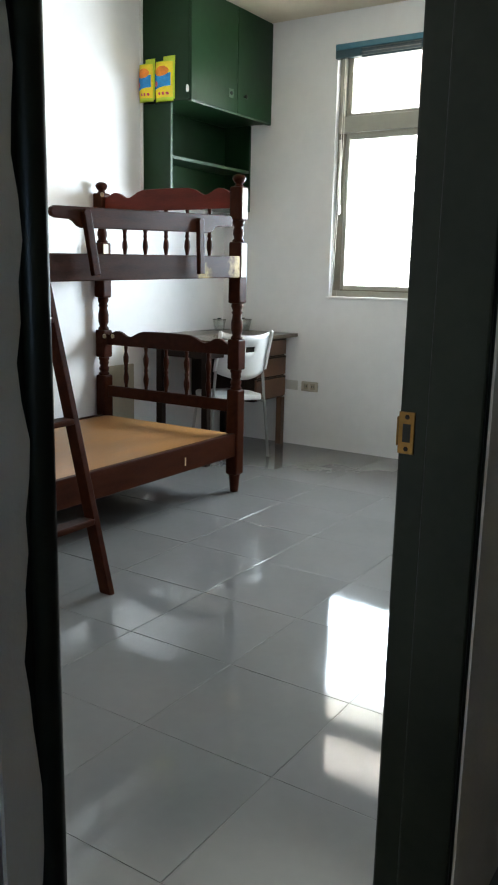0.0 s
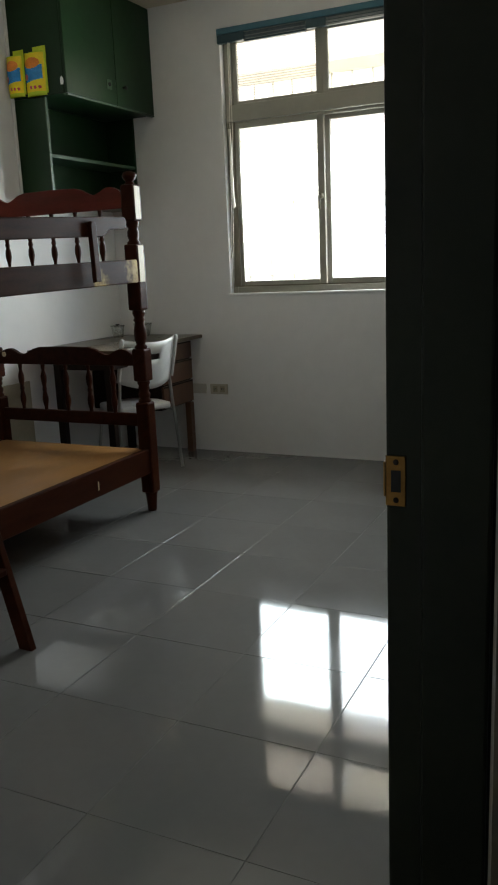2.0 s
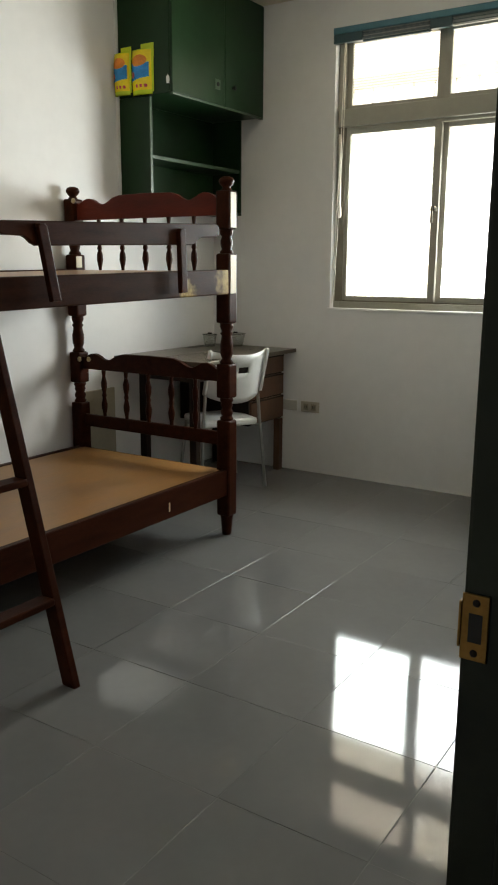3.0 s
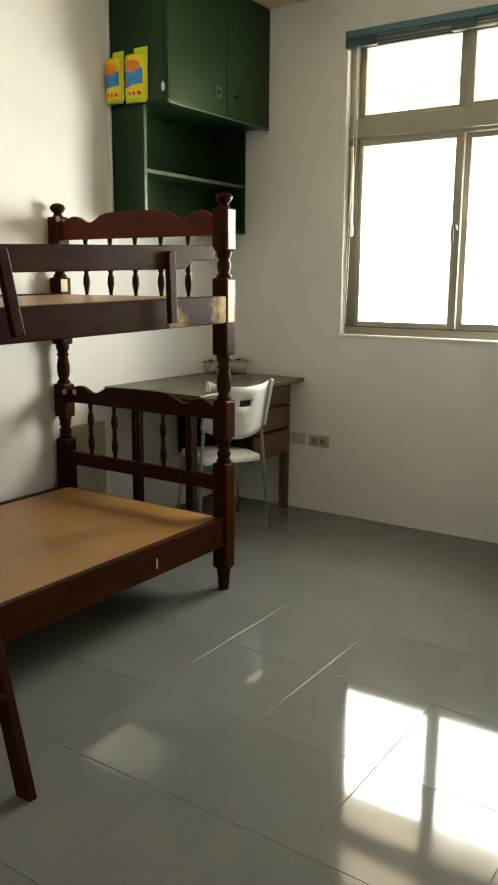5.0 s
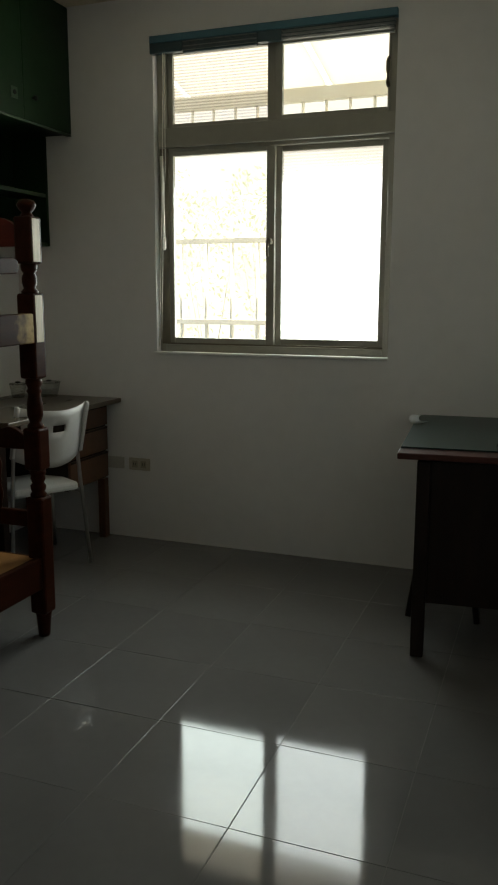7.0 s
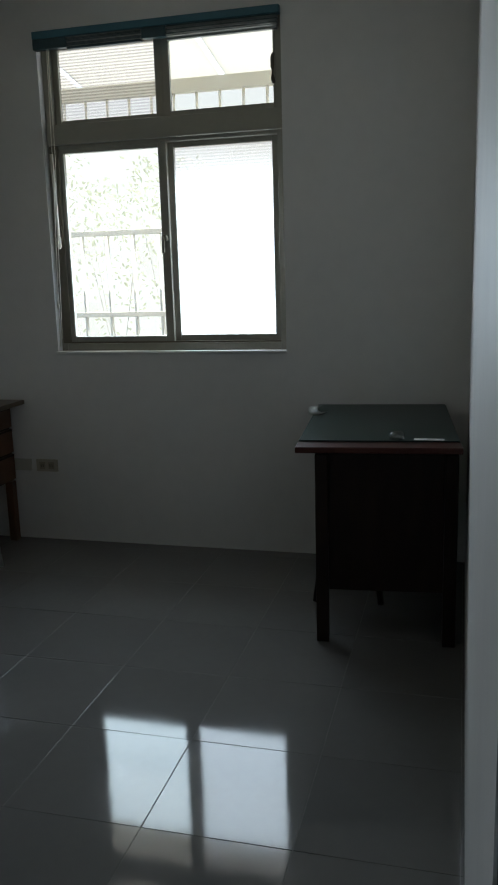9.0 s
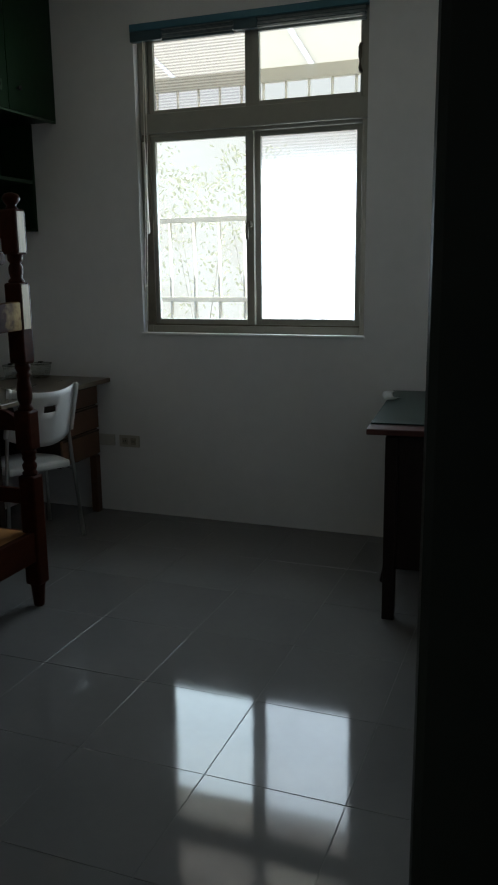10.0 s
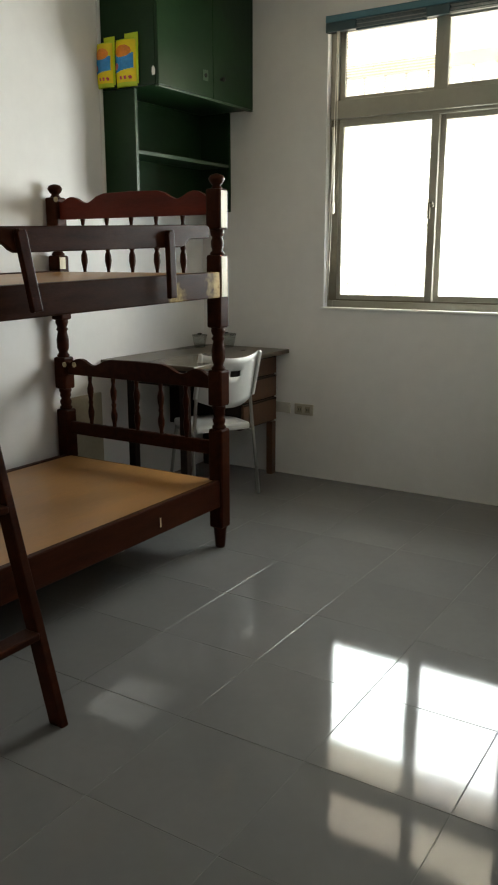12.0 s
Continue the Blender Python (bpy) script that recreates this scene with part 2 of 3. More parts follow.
# ---- mesh helpers ----
def box(bm, x0, x1, y0, y1, z0, z1, bevel=0.0, m=None):
    r = bmesh.ops.create_cube(bm, size=1.0, matrix=Matrix.Translation(((x0 + x1) / 2, (y0 + y1) / 2, (z0 + z1) / 2))
                              @ Matrix.Diagonal((x1 - x0, y1 - y0, z1 - z0, 1)))
    vs = r["verts"]
    if bevel:
        es = list({e for v in vs for e in v.link_edges})
        out = bmesh.ops.bevel(bm, geom=es, offset=bevel, segments=2, affect="EDGES", profile=0.5)
        vs = list({v for f in out["faces"] for v in f.verts} | {v for v in vs if v.is_valid})
    if m is not None:
        bmesh.ops.transform(bm, matrix=m, verts=vs)
    return bm


def abox(x0, x1, y0, y1, z0, z1, bevel=0.0, m=None):
    return box(bmesh.new(), x0, x1, y0, y1, z0, z1, bevel, m)


def lathe(profile, x, y, seg=14, bm=None):
    """A turned piece: (radius, height) pairs about the upright axis through x, y."""
    bm = bm or bmesh.new()
    rings = []
    for r, z in profile:
        rings.append([bm.verts.new((x + r * math.cos(2 * math.pi * i / seg), y + r * math.sin(2 * math.pi * i / seg), z)) for i in range(seg)])
    for a, b in zip(rings, rings[1:]):
        for i in range(seg):
            f = bm.faces.new((a[i], a[(i + 1) % seg], b[(i + 1) % seg], b[i]))
            f.smooth = True
    bm.faces.new(rings[0][::-1])
    bm.faces.new(rings[-1])
    return bm


def slab(outline, axis, a, b, bevel=0.0):
    """A board of that outline (pairs in the plane across the axis), from a to b along the axis."""
    def at(p, q, t):
        return {"x": (t, p, q), "y": (p, t, q), "z": (p, q, t)}[axis]
    bm = bmesh.new()
    lo = [bm.verts.new(at(p, q, a)) for p, q in outline]
    hi = [bm.verts.new(at(p, q, b)) for p, q in outline]
    f0, f1 = bm.faces.new(lo), bm.faces.new(hi[::-1])
    n = len(outline)
    for i in range(n):
        bm.faces.new((lo[i], hi[i], hi[(i + 1) % n], lo[(i + 1) % n]))
    bmesh.ops.recalc_face_normals(bm, faces=bm.faces)
    if bevel:
        es = [e for f in (f0, f1) for e in f.edges]
        bmesh.ops.bevel(bm, geom=es, offset=bevel, segments=2, affect="EDGES", profile=0.5)
    return bm


def tube(points, r, seg=8, bm=None):
    """A rod along a line of points."""
    bm = bm or bmesh.new()
    pts = [Vector(p) for p in points]
    rings = []
    for i, p in enumerate(pts):
        d = (pts[min(i + 1, len(pts) - 1)] - pts[max(i - 1, 0)]).normalized()
        u = d.orthogonal().normalized() if abs(d.z) > 0.95 else d.cross(Vector((0, 0, 1))).normalized()
        if abs(d.z) > 0.95:
            u = (Vector((1, 0, 0)) - d * d.x).normalized()
        w = d.cross(u)
        rings.append([bm.verts.new(p + r * (math.cos(2 * math.pi * k / seg) * u + math.sin(2 * math.pi * k / seg) * w)) for k in range(seg)])
    for a, b in zip(rings, rings[1:]):
        for k in range(seg):
            f = bm.faces.new((a[k], a[(k + 1) % seg], b[(k + 1) % seg], b[k]))
            f.smooth = True
    bm.faces.new(rings[0][::-1])
    bm.faces.new(rings[-1])
    bmesh.ops.recalc_face_normals(bm, faces=bm.faces)
    return bm


def part(name, bm, mat, parent=None, label=""):
    me = bpy.data.meshes.new(name)
    bm.to_mesh(me)
    bm.free()
    me.materials.append(mat)
    ob = new(name, me)
    if parent is not None:
        ob.parent = parent
    if label:
        ob["label"] = label
    return ob


def thing(name, label, category, group="", kind=""):
    return tagged(new(name), label, category, group, kind)


# ---- the room ----
XL, XR, YN, YS, ZC = -1.005, 1.935, 1.315, -3.32, 2.775   # left wall, right wall, window wall, near wall, ceiling
XH = 2.045                                             # hall side of the right wall
DY0, DY1, DZ = -3.257, -2.385, 2.05                    # clear door opening
WX0, WX1, WZ0, WZ1 = -0.152, 1.071, 1.033, 2.578       # window opening
WT = 0.16

wall_north = tagged(part("wall_north", box(box(box(abox(XL - 0.15, WX0, YN, YN + WT, -0.1, ZC), WX1, XH + 1.6, YN, YN + WT, -0.1, ZC),
                    WX0, WX1, YN, YN + WT, -0.1, WZ0), WX0, WX1, YN, YN + WT, WZ1, ZC), PAINT),
                    "white painted plaster wall with the window opening", "wall", kind="structure")
wall_west = tagged(part("wall_west", abox(XL - 0.15, XL, YS - 0.15, YN, -0.1, ZC), PAINT), "white painted plaster wall beside the bunk bed", "wall", kind="structure")
wall_south = tagged(part("wall_south", abox(XL, XR, YS - 0.15, YS, -0.1, ZC), PAINT), "plain white painted plaster wall", "wall", kind="structure")
FW = 0.03                                              # door frame thickness
wall_east = tagged(part("wall_east", box(box(abox(XR, XH, DY1 + FW, YN, -0.1, ZC), XR, XH, YS - 0.15, DY0 - FW, -0.1, ZC),
                   XR, XH, DY0 - FW, DY1 + FW, DZ + FW, ZC), PAINT), "white painted plaster wall with the doorway", "wall", kind="structure")
ceiling = tagged(part("ceiling", box(abox(XL - 0.15, XR, YS - 0.15, YN + WT, ZC, ZC + 0.15), XR, XH + 1.6, -5.2, YN + WT, ZC, ZC + 0.15), CEIL), "plain cream painted ceiling", "ceiling", kind="structure")

# the hall outside the door
HX = 3.45
tagged(part("wall_hall_east", abox(HX, HX + 0.12, -5.2, YN, -0.1, ZC), HALL_PAINT), "grey painted hall wall", "wall", kind="structure")
# unseen end wall; its opening is added to let sky light into the hall
tagged(part("wall_hall_south", box(box(box(abox(XH, 2.55, -5.2, -5.08, -0.1, ZC), 2.95, HX, -5.2, -5.08, -0.1, ZC),
       2.55, 2.95, -5.2, -5.08, -0.1, 1.35), 2.55, 2.95, -5.2, -5.08, 2.0, ZC), HALL_PAINT), "grey painted hall end wall, unseen, with an opening added for light", "wall", kind="structure")
tagged(part("wall_hall_west", abox(XR, XH, -5.2, YS - 0.15, -0.1, ZC), HALL_PAINT), "grey painted hall wall beside the doorway", "wall", kind="structure")
tagged(part("wall_hall_face", box(abox(XH, XH + 0.0135, DY1 + 0.001, YN, 0.001, ZC), XH, XH + 0.006, YS - 0.15, DY0 - FW - 0.012, 0.001, ZC), HALL_PAINT),
       "grey painted plaster skin on the hall side", "wall", kind="structure")

# door frame, with rebate, stop and strike plate
door_frame = thing("door_frame_1", "dark green gloss-painted wooden door frame, chipped at the edge", "door frame", kind="structure")


def jamb(y0, y1, inner, stop=True):
    """An upright of the frame: lining, raised stop and a rounded hall-side moulding. inner: +1 if its face looks to +y."""
    bm = box(bmesh.new(), XR - 0.021, XH + 0.012, y0, y1, 0.0, DZ + FW, 0.005)
    face = y1 if inner > 0 else y0
    a, b = sorted((face - 0.001 * inner, face + 0.012 * inner))
    if stop:
        box(bm, XR + 0.028, XH + 0.006, a, b, 0.0, DZ, 0.004)
    return bm


part("jamb", jamb(DY1, DY1 + FW, -1), FRAME_PAINT, door_frame)
left_jamb = jamb(DY0 - FW, DY0, 1, False)
tube([(XH + 0.012, DY0 - 0.004, 0.001), (XH + 0.012, DY0 - 0.004, DZ + FW - 0.002)], 0.009, 10, left_jamb)
part("jamb", left_jamb, FRAME_PAINT, door_frame)
chip_rng = random.Random(11)
edge = [(DY0 - FW - 0.012, 0.0)]
chip = 0.0
for k in range(94):
    chip = max(-0.007, min(0.005, chip * 0.8 + chip_rng.uniform(-0.004, 0.004)))
    edge.append((DY0 - FW + 0.012 + chip, 0.02 + k * 0.0215))
edge.append((DY0 - FW - 0.012, DZ))
part("ragged_paint_edge", slab(edge, "x", XH + 0.0118, XH + 0.0150), HALL_PAINT, door_frame, "ragged grey wall paint over the frame edge")
part("head", abox(XR - 0.012, XH + 0.012, DY0 + 0.001, DY1 - 0.001, DZ + 0.002, DZ + FW, 0.004), FRAME_PAINT, door_frame)
strike = part("strike_plate", slab([(XR - 0.0205, 0.893), (XR - 0.0205, 0.960), (XR + 0.006, 0.960), (XR + 0.006, 0.893)], "y", DY1 - 0.003, DY1 + 0.0005, 0.001), BRASS, door_frame, "worn brass strike plate")
box_bm = box(bmesh.new(), XR - 0.0225, XR - 0.0205, DY1 - 0.005, DY1 + 0.012, 0.905, 0.952, 0.002)
part("lip", box_bm, BRASS, strike)
part("latch_hole", abox(XR - 0.013, XR + 0.000, DY1 - 0.0038, DY1 - 0.0028, 0.912, 0.941), HOLE, strike)
for z in (0.901, 0.952):
    bm = bmesh.new()
    bmesh.ops.create_uvsphere(bm, u_segments=10, v_segments=6, radius=0.004, matrix=Matrix.Translation((XR - 0.0065, DY1 - 0.003, z)) @ Matrix.Diagonal((1, 0.4, 1, 1)))
    part("screw", bm, DESK_DARK, strike)

# ---- window ----
window = thing("window_1", "champagne aluminium sliding window with a transom", "window", kind="structure")
FY0, FY1 = YN + 0.045, YN + 0.125
part("window_frame", box(box(box(abox(WX0, WX0 + 0.035, FY0, FY1, WZ0, WZ1, 0.003), WX1 - 0.035, WX1, FY0, FY1, WZ0, WZ1, 0.003),
     WX0 + 0.035, WX1 - 0.035, FY0, FY1, WZ0, WZ0 + 0.038, 0.003), WX0 + 0.035, WX1 - 0.035, FY0, FY1, WZ1 - 0.035, WZ1, 0.003), ALU, window)
part("transom", box(abox(WX0 + 0.01, WX1 - 0.002, FY0 - 0.018, FY1, 2.062, 2.158, 0.004), WX0 + 0.036, WX1 - 0.036, FY0 + 0.004, FY1, 2.045, 2.062, 0.002), ALU, window)
# dark strip paints the shade on the left frame and stile
part("jamb_shade", abox(WX0 + 0.012, WX0 + 0.060, FY0 - 0.006, FY0 - 0.001, WZ0 + 0.04, 2.06, 0.001), ALU_DARK, window, "dark strip standing for shade on the frame beside the sash")
part("track", abox(WX0 + 0.036, WX1 - 0.036, FY0 + 0.006, FY1 - 0.004, WZ0 + 0.038, WZ0 + 0.046), ALU_DARK, window)


def sash(x0, x1, z0, z1, y, stile_l, stile_r, rail, mat):
    s = part("sash", box(box(box(abox(x0, x0 + stile_l, y, y + 0.026, z0, z1, 0.003), x1 - stile_r, x1, y, y + 0.026, z0, z1, 0.003),
             x0 + stile_l, x1 - stile_r, y, y + 0.026, z0, z0 + rail, 0.003), x0 + stile_l, x1 - stile_r, y, y + 0.026, z1 - rail, z1, 0.003), ALU, window)
    p = part("pane", abox(x0 + stile_l - 0.004, x1 - stile_r + 0.004, y + 0.011, y + 0.015, z0 + rail - 0.004, z1 - rail + 0.004), mat, s)
    p.visible_shadow = False
    return s


left_sash = sash(WX0 + 0.036, 0.478, 1.078, 2.05, FY0 + 0.008, 0.044, 0.043, 0.028, PANE)
right_sash = sash(0.456, WX1 - 0.036, 1.078, 2.05, FY0 + 0.042, 0.048, 0.034, 0.030, PANE_FROST)
sash(WX0 + 0.036, 0.500, 2.158, 2.545, FY0 + 0.042, 0.030, 0.075, 0.028, PANE_RIB)
sash(0.476, WX1 - 0.036, 2.158, 2.545, FY0 + 0.008, 0.036, 0.014, 0.026, PANE)
latch = part("latch", lathe([(0.013, 1.575), (0.015, 1.585), (0.012, 1.60)], 0.457, FY0 + 0.002, 12), ALU_DARK, left_sash, "dark crescent latch")
part("lever", box(abox(0.441, 0.455, FY0 - 0.018, FY0 - 0.004, 1.515, 1.60, 0.004), 0.443, 0.465, FY0 - 0.012, FY0 + 0.008, 1.575, 1.605, 0.003), ALU_DARK, latch)
part("sash_stop", abox(1.026, 1.034, FY0 + 0.03, FY0 + 0.044, 1.56, 1.578, 0.002), ALU_DARK, right_sash)
part("pull", tube([(1.026, FY0 - 0.004, 2.27), (1.026, FY0 - 0.024, 2.285), (1.026, FY0 - 0.026, 2.33), (1.026, FY0 - 0.024, 2.375), (1.026, FY0 - 0.004, 2.39)], 0.009), ALU_DARK, window)
part("window_sill", abox(WX0 - 0.012, WX1 + 0.004, YN - 0.012, FY0 - 0.001, WZ0 - 0.014, WZ0 + 0.001, 0.004), PAINT, window, "white plaster sill, chipped")

# venetian blind, drawn up
blind = thing("venetian_blind", "teal venetian blind drawn up under the window head", "blind")
part("headrail", abox(WX0 - 0.004, WX1, YN - 0.03, YN + 0.012, 2.545, 2.580, 0.004), TEAL, blind)
for x0, x1 in ((WX0 - 0.004, 0.02), (0.41, 0.53)):
    part("bracket", abox(x0, x1, YN - 0.026, YN + 0.010, 2.498, 2.545, 0.003), TEAL_DARK, blind, "dark teal bracket")
rng = random.Random(4)
for i in range(9):
    z = 2.541 - i * 0.0052
    for x0, x1, mt in ((0.024, 0.406, TEAL_DARK if i % 4 else SLAT), (0.534, WX1 - 0.012, SLAT if i % 3 else TEAL_DARK)):
        part("slat", abox(x0, x1, YN - 0.024 + rng.uniform(-0.002, 0.002), YN + 0.003, z - 0.0012, z + 0.0012,
                          0, pose(0, 0, rng.uniform(-0.001, 0.001), 0, rng.uniform(-0.08, 0.08), 0)), mt, blind)
part("bottom_rail", abox(0.534, WX1 - 0.012, YN - 0.024, YN + 0.002, 2.481, 2.493, 0.003), SLAT, blind)
part("bottom_rail", abox(0.024, 0.406, YN - 0.024, YN + 0.002, 2.488, 2.499, 0.003), TEAL_DARK, blind)
part("cord", tube([(-0.078, YN - 0.018, 2.50), (-0.082, YN - 0.016, 2.0), (-0.105, YN - 0.010, 1.55), (-0.122, YN - 0.006, 1.10)], 0.0022, 6), CORD, blind)
part("cord", tube([(-0.086, YN - 0.020, 2.50), (-0.100, YN - 0.016, 1.9), (-0.128, YN - 0.008, 1.30), (-0.134, YN - 0.006, 1.06)], 0.0022, 6), CORD, blind)
part("tilt_wand", tube([(-0.118, YN + 0.015, 2.02), (-0.110, YN + 0.012, 1.62)], 0.009, 8), CORD, blind)
part("tassel", lathe([(0.003, 1.63), (0.010, 1.61), (0.011, 1.565), (0.004, 1.555)], -0.108, YN + 0.012, 10), CORD, blind)
part("tassel", lathe([(0.003, 1.30), (0.006, 1.285), (0.006, 1.26), (0.003, 1.25)], -0.129, YN - 0.008, 8), CORD, blind)


# sockets
def socket_plate(x0, x1, z0, z1, blank):
    s = thing("wall_socket", "beige blank wall plate on white plaster" if blank else "beige twin wall socket on white plaster", "socket")
    part("plate", abox(x0, x1, YN - 0.009, YN + 0.001, z0, z1, 0.003), BLANK if blank else SOCKET, s)
    if not blank:
        for cx in (x0 + 0.037, x1 - 0.037):
            part("insert", abox(cx - 0.017, cx + 0.017, YN - 0.012, YN - 0.008, z0 + 0.014, z1 - 0.014, 0.002), BEIGE, s)
            for dx in (-0.006, 0.006):
                part("slot", abox(cx + dx - 0.0015, cx + dx + 0.0015, YN - 0.0128, YN - 0.0118, z0 + 0.026, z0 + 0.042), HOLE, s)


socket_plate(-0.332, -0.205, 0.383, 0.450, False)
socket_plate(-0.475, -0.362, 0.385, 0.450, True)


# ---- bunk bed ----
bed = thing("bunk_bed", "dark red-brown varnished wooden bunk bed with bare plywood decks", "bunk bed")
BL = -1.98


def post(x, y):
    bm = lathe([(0.022, 0.0), (0.024, 0.01), (0.030, 0.085), (0.034, 0.10)], x, y)
    h = 0.036
    for z0, z1 in ((0.098, 0.563), (0.668, 0.829), (1.015, 1.327), (1.433, 1.600)):
        box(bm, x - h, x + h, y - h, y + h, z0, z1, 0.009)
    lathe([(0.030, 0.560), (0.032, 0.572), (0.024, 0.582), (0.029, 0.592), (0.030, 0.605), (0.022, 0.617), (0.029, 0.632), (0.026, 0.645), (0.032, 0.656), (0.03, 0.670)], x, y, bm=bm)
    lathe([(0.030, 0.826), (0.032, 0.838), (0.022, 0.850), (0.030, 0.875), (0.031, 0.915), (0.025, 0.945), (0.023, 0.957), (0.030, 0.967), (0.023, 0.978), (0.032, 0.998), (0.03, 1.017)], x, y, bm=bm)
    lathe([(0.030, 1.325), (0.032, 1.335), (0.022, 1.345), (0.028, 1.365), (0.028, 1.385), (0.021, 1.40), (0.029, 1.41), (0.031, 1.425), (0.03, 1.435)], x, y, bm=bm)
    return bm


def whole_post(x, y):
    p = part("post", post(x, y), BED, bed)
    part("finial", lathe([(0.028, 1.598), (0.022, 1.606), (0.017, 1.614), (0.026, 1.622), (0.034, 1.634), (0.035, 1.643), (0.027, 1.655), (0.010, 1.661)], x, y), BED, p)
    return p


p0 = whole_post(0.0, 0.0)
part("pale_face", abox(0.0345, 0.0375, -0.022, 0.022, 1.440, 1.592, 0.001), PALE_WOOD, p0, "thin pale strip on the side face of the post")
part("pale_face", abox(0.0345, 0.0375, -0.022, 0.022, 1.15, 1.320, 0.001), PALE_WOOD, p0, "thin pale strip on the side face of the post")
p1 = whole_post(-0.945, 0.0)
part("pale_face", abox(-0.9105, -0.9075, -0.030, 0.010, 1.262, 1.318, 0.001), PALE_WOOD, p1, "thin pale strip on the side face of the post")
whole_post(0.0, BL)
whole_post(-0.945, BL)


def crest(z0, z1, zn):
    """The scalloped outline of an end board."""
    x0, x1 = -0.909, -0.036
    pts = [(x0, z0), (x0, z1 - 0.02)]
    for i in range(9):
        a = i / 8
        pts.append((-0.895 + 0.135 * a, z1 - 0.028 + 0.026 * math.sin(math.pi * min(1, a * 1.05))))
    pts += [(-0.745, zn), (-0.725, zn + 0.002), (-0.70, zn + 0.012), (-0.67, z1 - 0.004), (-0.63, z1 + 0.006), (-0.47, z1 + 0.009)]
    mid = -0.4725
    left = pts[2:-1]
    pts += [(2 * mid - x, z) for x, z in reversed(left)]
    pts += [(x1, z1 - 0.02), (x1, z0)]
    return pts


SAG = pose(0, 0, 1.2) @ pose(0, 0, 0, 1.15) @ pose(0, 0, -1.2)      # the upper deck sags a little to the foot
SPIN = (-0.773, -0.622, -0.475, -0.330, -0.182)
for y in (0.0, BL):
    part("end_board", slab(crest(1.495, 1.600, 1.567), "y", y - 0.013, y + 0.013, 0.003), BED_RED, bed, "brighter red scalloped board")
    part("end_board", slab(crest(0.743, 0.828, 0.797), "y", y - 0.013, y + 0.013, 0.003), BED, bed)
    part("end_rail", abox(-0.909, -0.036, y - 0.012, y + 0.012, 0.438, 0.502, 0.004), BED, bed)
    part("end_rail", abox(-0.909, -0.036, y - 0.012, y + 0.012, 1.150, 1.245, 0.004), BED, bed)
    part("end_rail", abox(-0.909, -0.036, y - 0.012, y + 0.012, 0.20, 0.318, 0.004), BED, bed)
    for sx in SPIN:
        part("spindle", lathe([(0.007, 1.24), (0.008, 1.26), (0.016, 1.30), (0.014, 1.33), (0.008, 1.345), (0.013, 1.355), (0.009, 1.37), (0.015, 1.40), (0.016, 1.43), (0.007, 1.465), (0.011, 1.49), (0.011, 1.497)], sx, y, 10), BED, bed)
        part("spindle", lathe([(0.010, 0.50), (0.009, 0.515), (0.015, 0.545), (0.016, 0.565), (0.009, 0.60), (0.013, 0.612), (0.009, 0.625), (0.015, 0.655), (0.016, 0.68), (0.008, 0.71), (0.011, 0.735), (0.011, 0.745)], sx, y, 10), BED, bed)
for x in (0.0, -0.945):
    upper = part("side_rail", abox(x - 0.014, x + 0.036, BL + 0.034, -0.034, 1.148, 1.256, 0.005), BED_RAIL if x == 0.0 else BED, bed, "rail worn to pale wood at its end" if x == 0.0 else "")
    upper.matrix_basis = SAG
    part("side_rail", abox(x - 0.004, x + 0.026, BL + 0.034, -0.034, 0.204, 0.330, 0.004), BED, bed)
part("deck", abox(-0.93, -0.015, BL + 0.02, -0.016, 1.236, 1.250, 0.002), PLY, bed, "bare varnished plywood deck").matrix_basis = SAG
part("deck", abox(-0.93, -0.0045, BL + 0.02, -0.016, 0.310, 0.324, 0.002), PLY, bed, "bare varnished plywood deck")
guard = part("guard_rail", slab([(-0.14, 1.405), (-0.136, 1.425), (-0.145, 1.444), (-0.165, 1.450), (-1.315, 1.432), (-1.335, 1.425), (-1.342, 1.408), (-1.335, 1.393), (-1.315, 1.387),
              (-1.235, 1.385), (-1.215, 1.375), (-1.20, 1.362), (-1.18, 1.354), (-0.335, 1.362), (-0.31, 1.368), (-0.29, 1.384), (-0.27, 1.392), (-0.165, 1.395), (-0.146, 1.397)],
              "x", 0.038, 0.060, 0.004), BED, bed)
guard.matrix_basis = SAG
for y, lean in ((-0.418, -0.004), (-1.125, -0.045)):
    part("guard_upright", slab([(y - 0.020, 1.170), (y + 0.020, 1.172), (y + lean + 0.020, 1.415), (y + lean + 0.012, 1.426), (y + lean - 0.012, 1.425), (y + lean - 0.020, 1.413)], "x", 0.060, 0.082, 0.004), BED, bed).matrix_basis = SAG
for px, py, pz, ax in ((-0.905, -0.037, 1.588, 0), (-0.905, -0.037, 0.795, 0), (-0.862, -0.014, 0.795, 0)):
    part("bolt_cap", lathe([(0.013, 0.0), (0.013, 0.003), (0.008, 0.005)], 0, 0, 14), PALE_WOOD, bed, "round pale wooden bolt cap").matrix_world = pose(px, py + 0.001, pz, 90, 0, 0)
part("bolt_slot", abox(0.026, 0.0275, -0.476, -0.468, 0.235, 0.275), PALE_WOOD, bed)

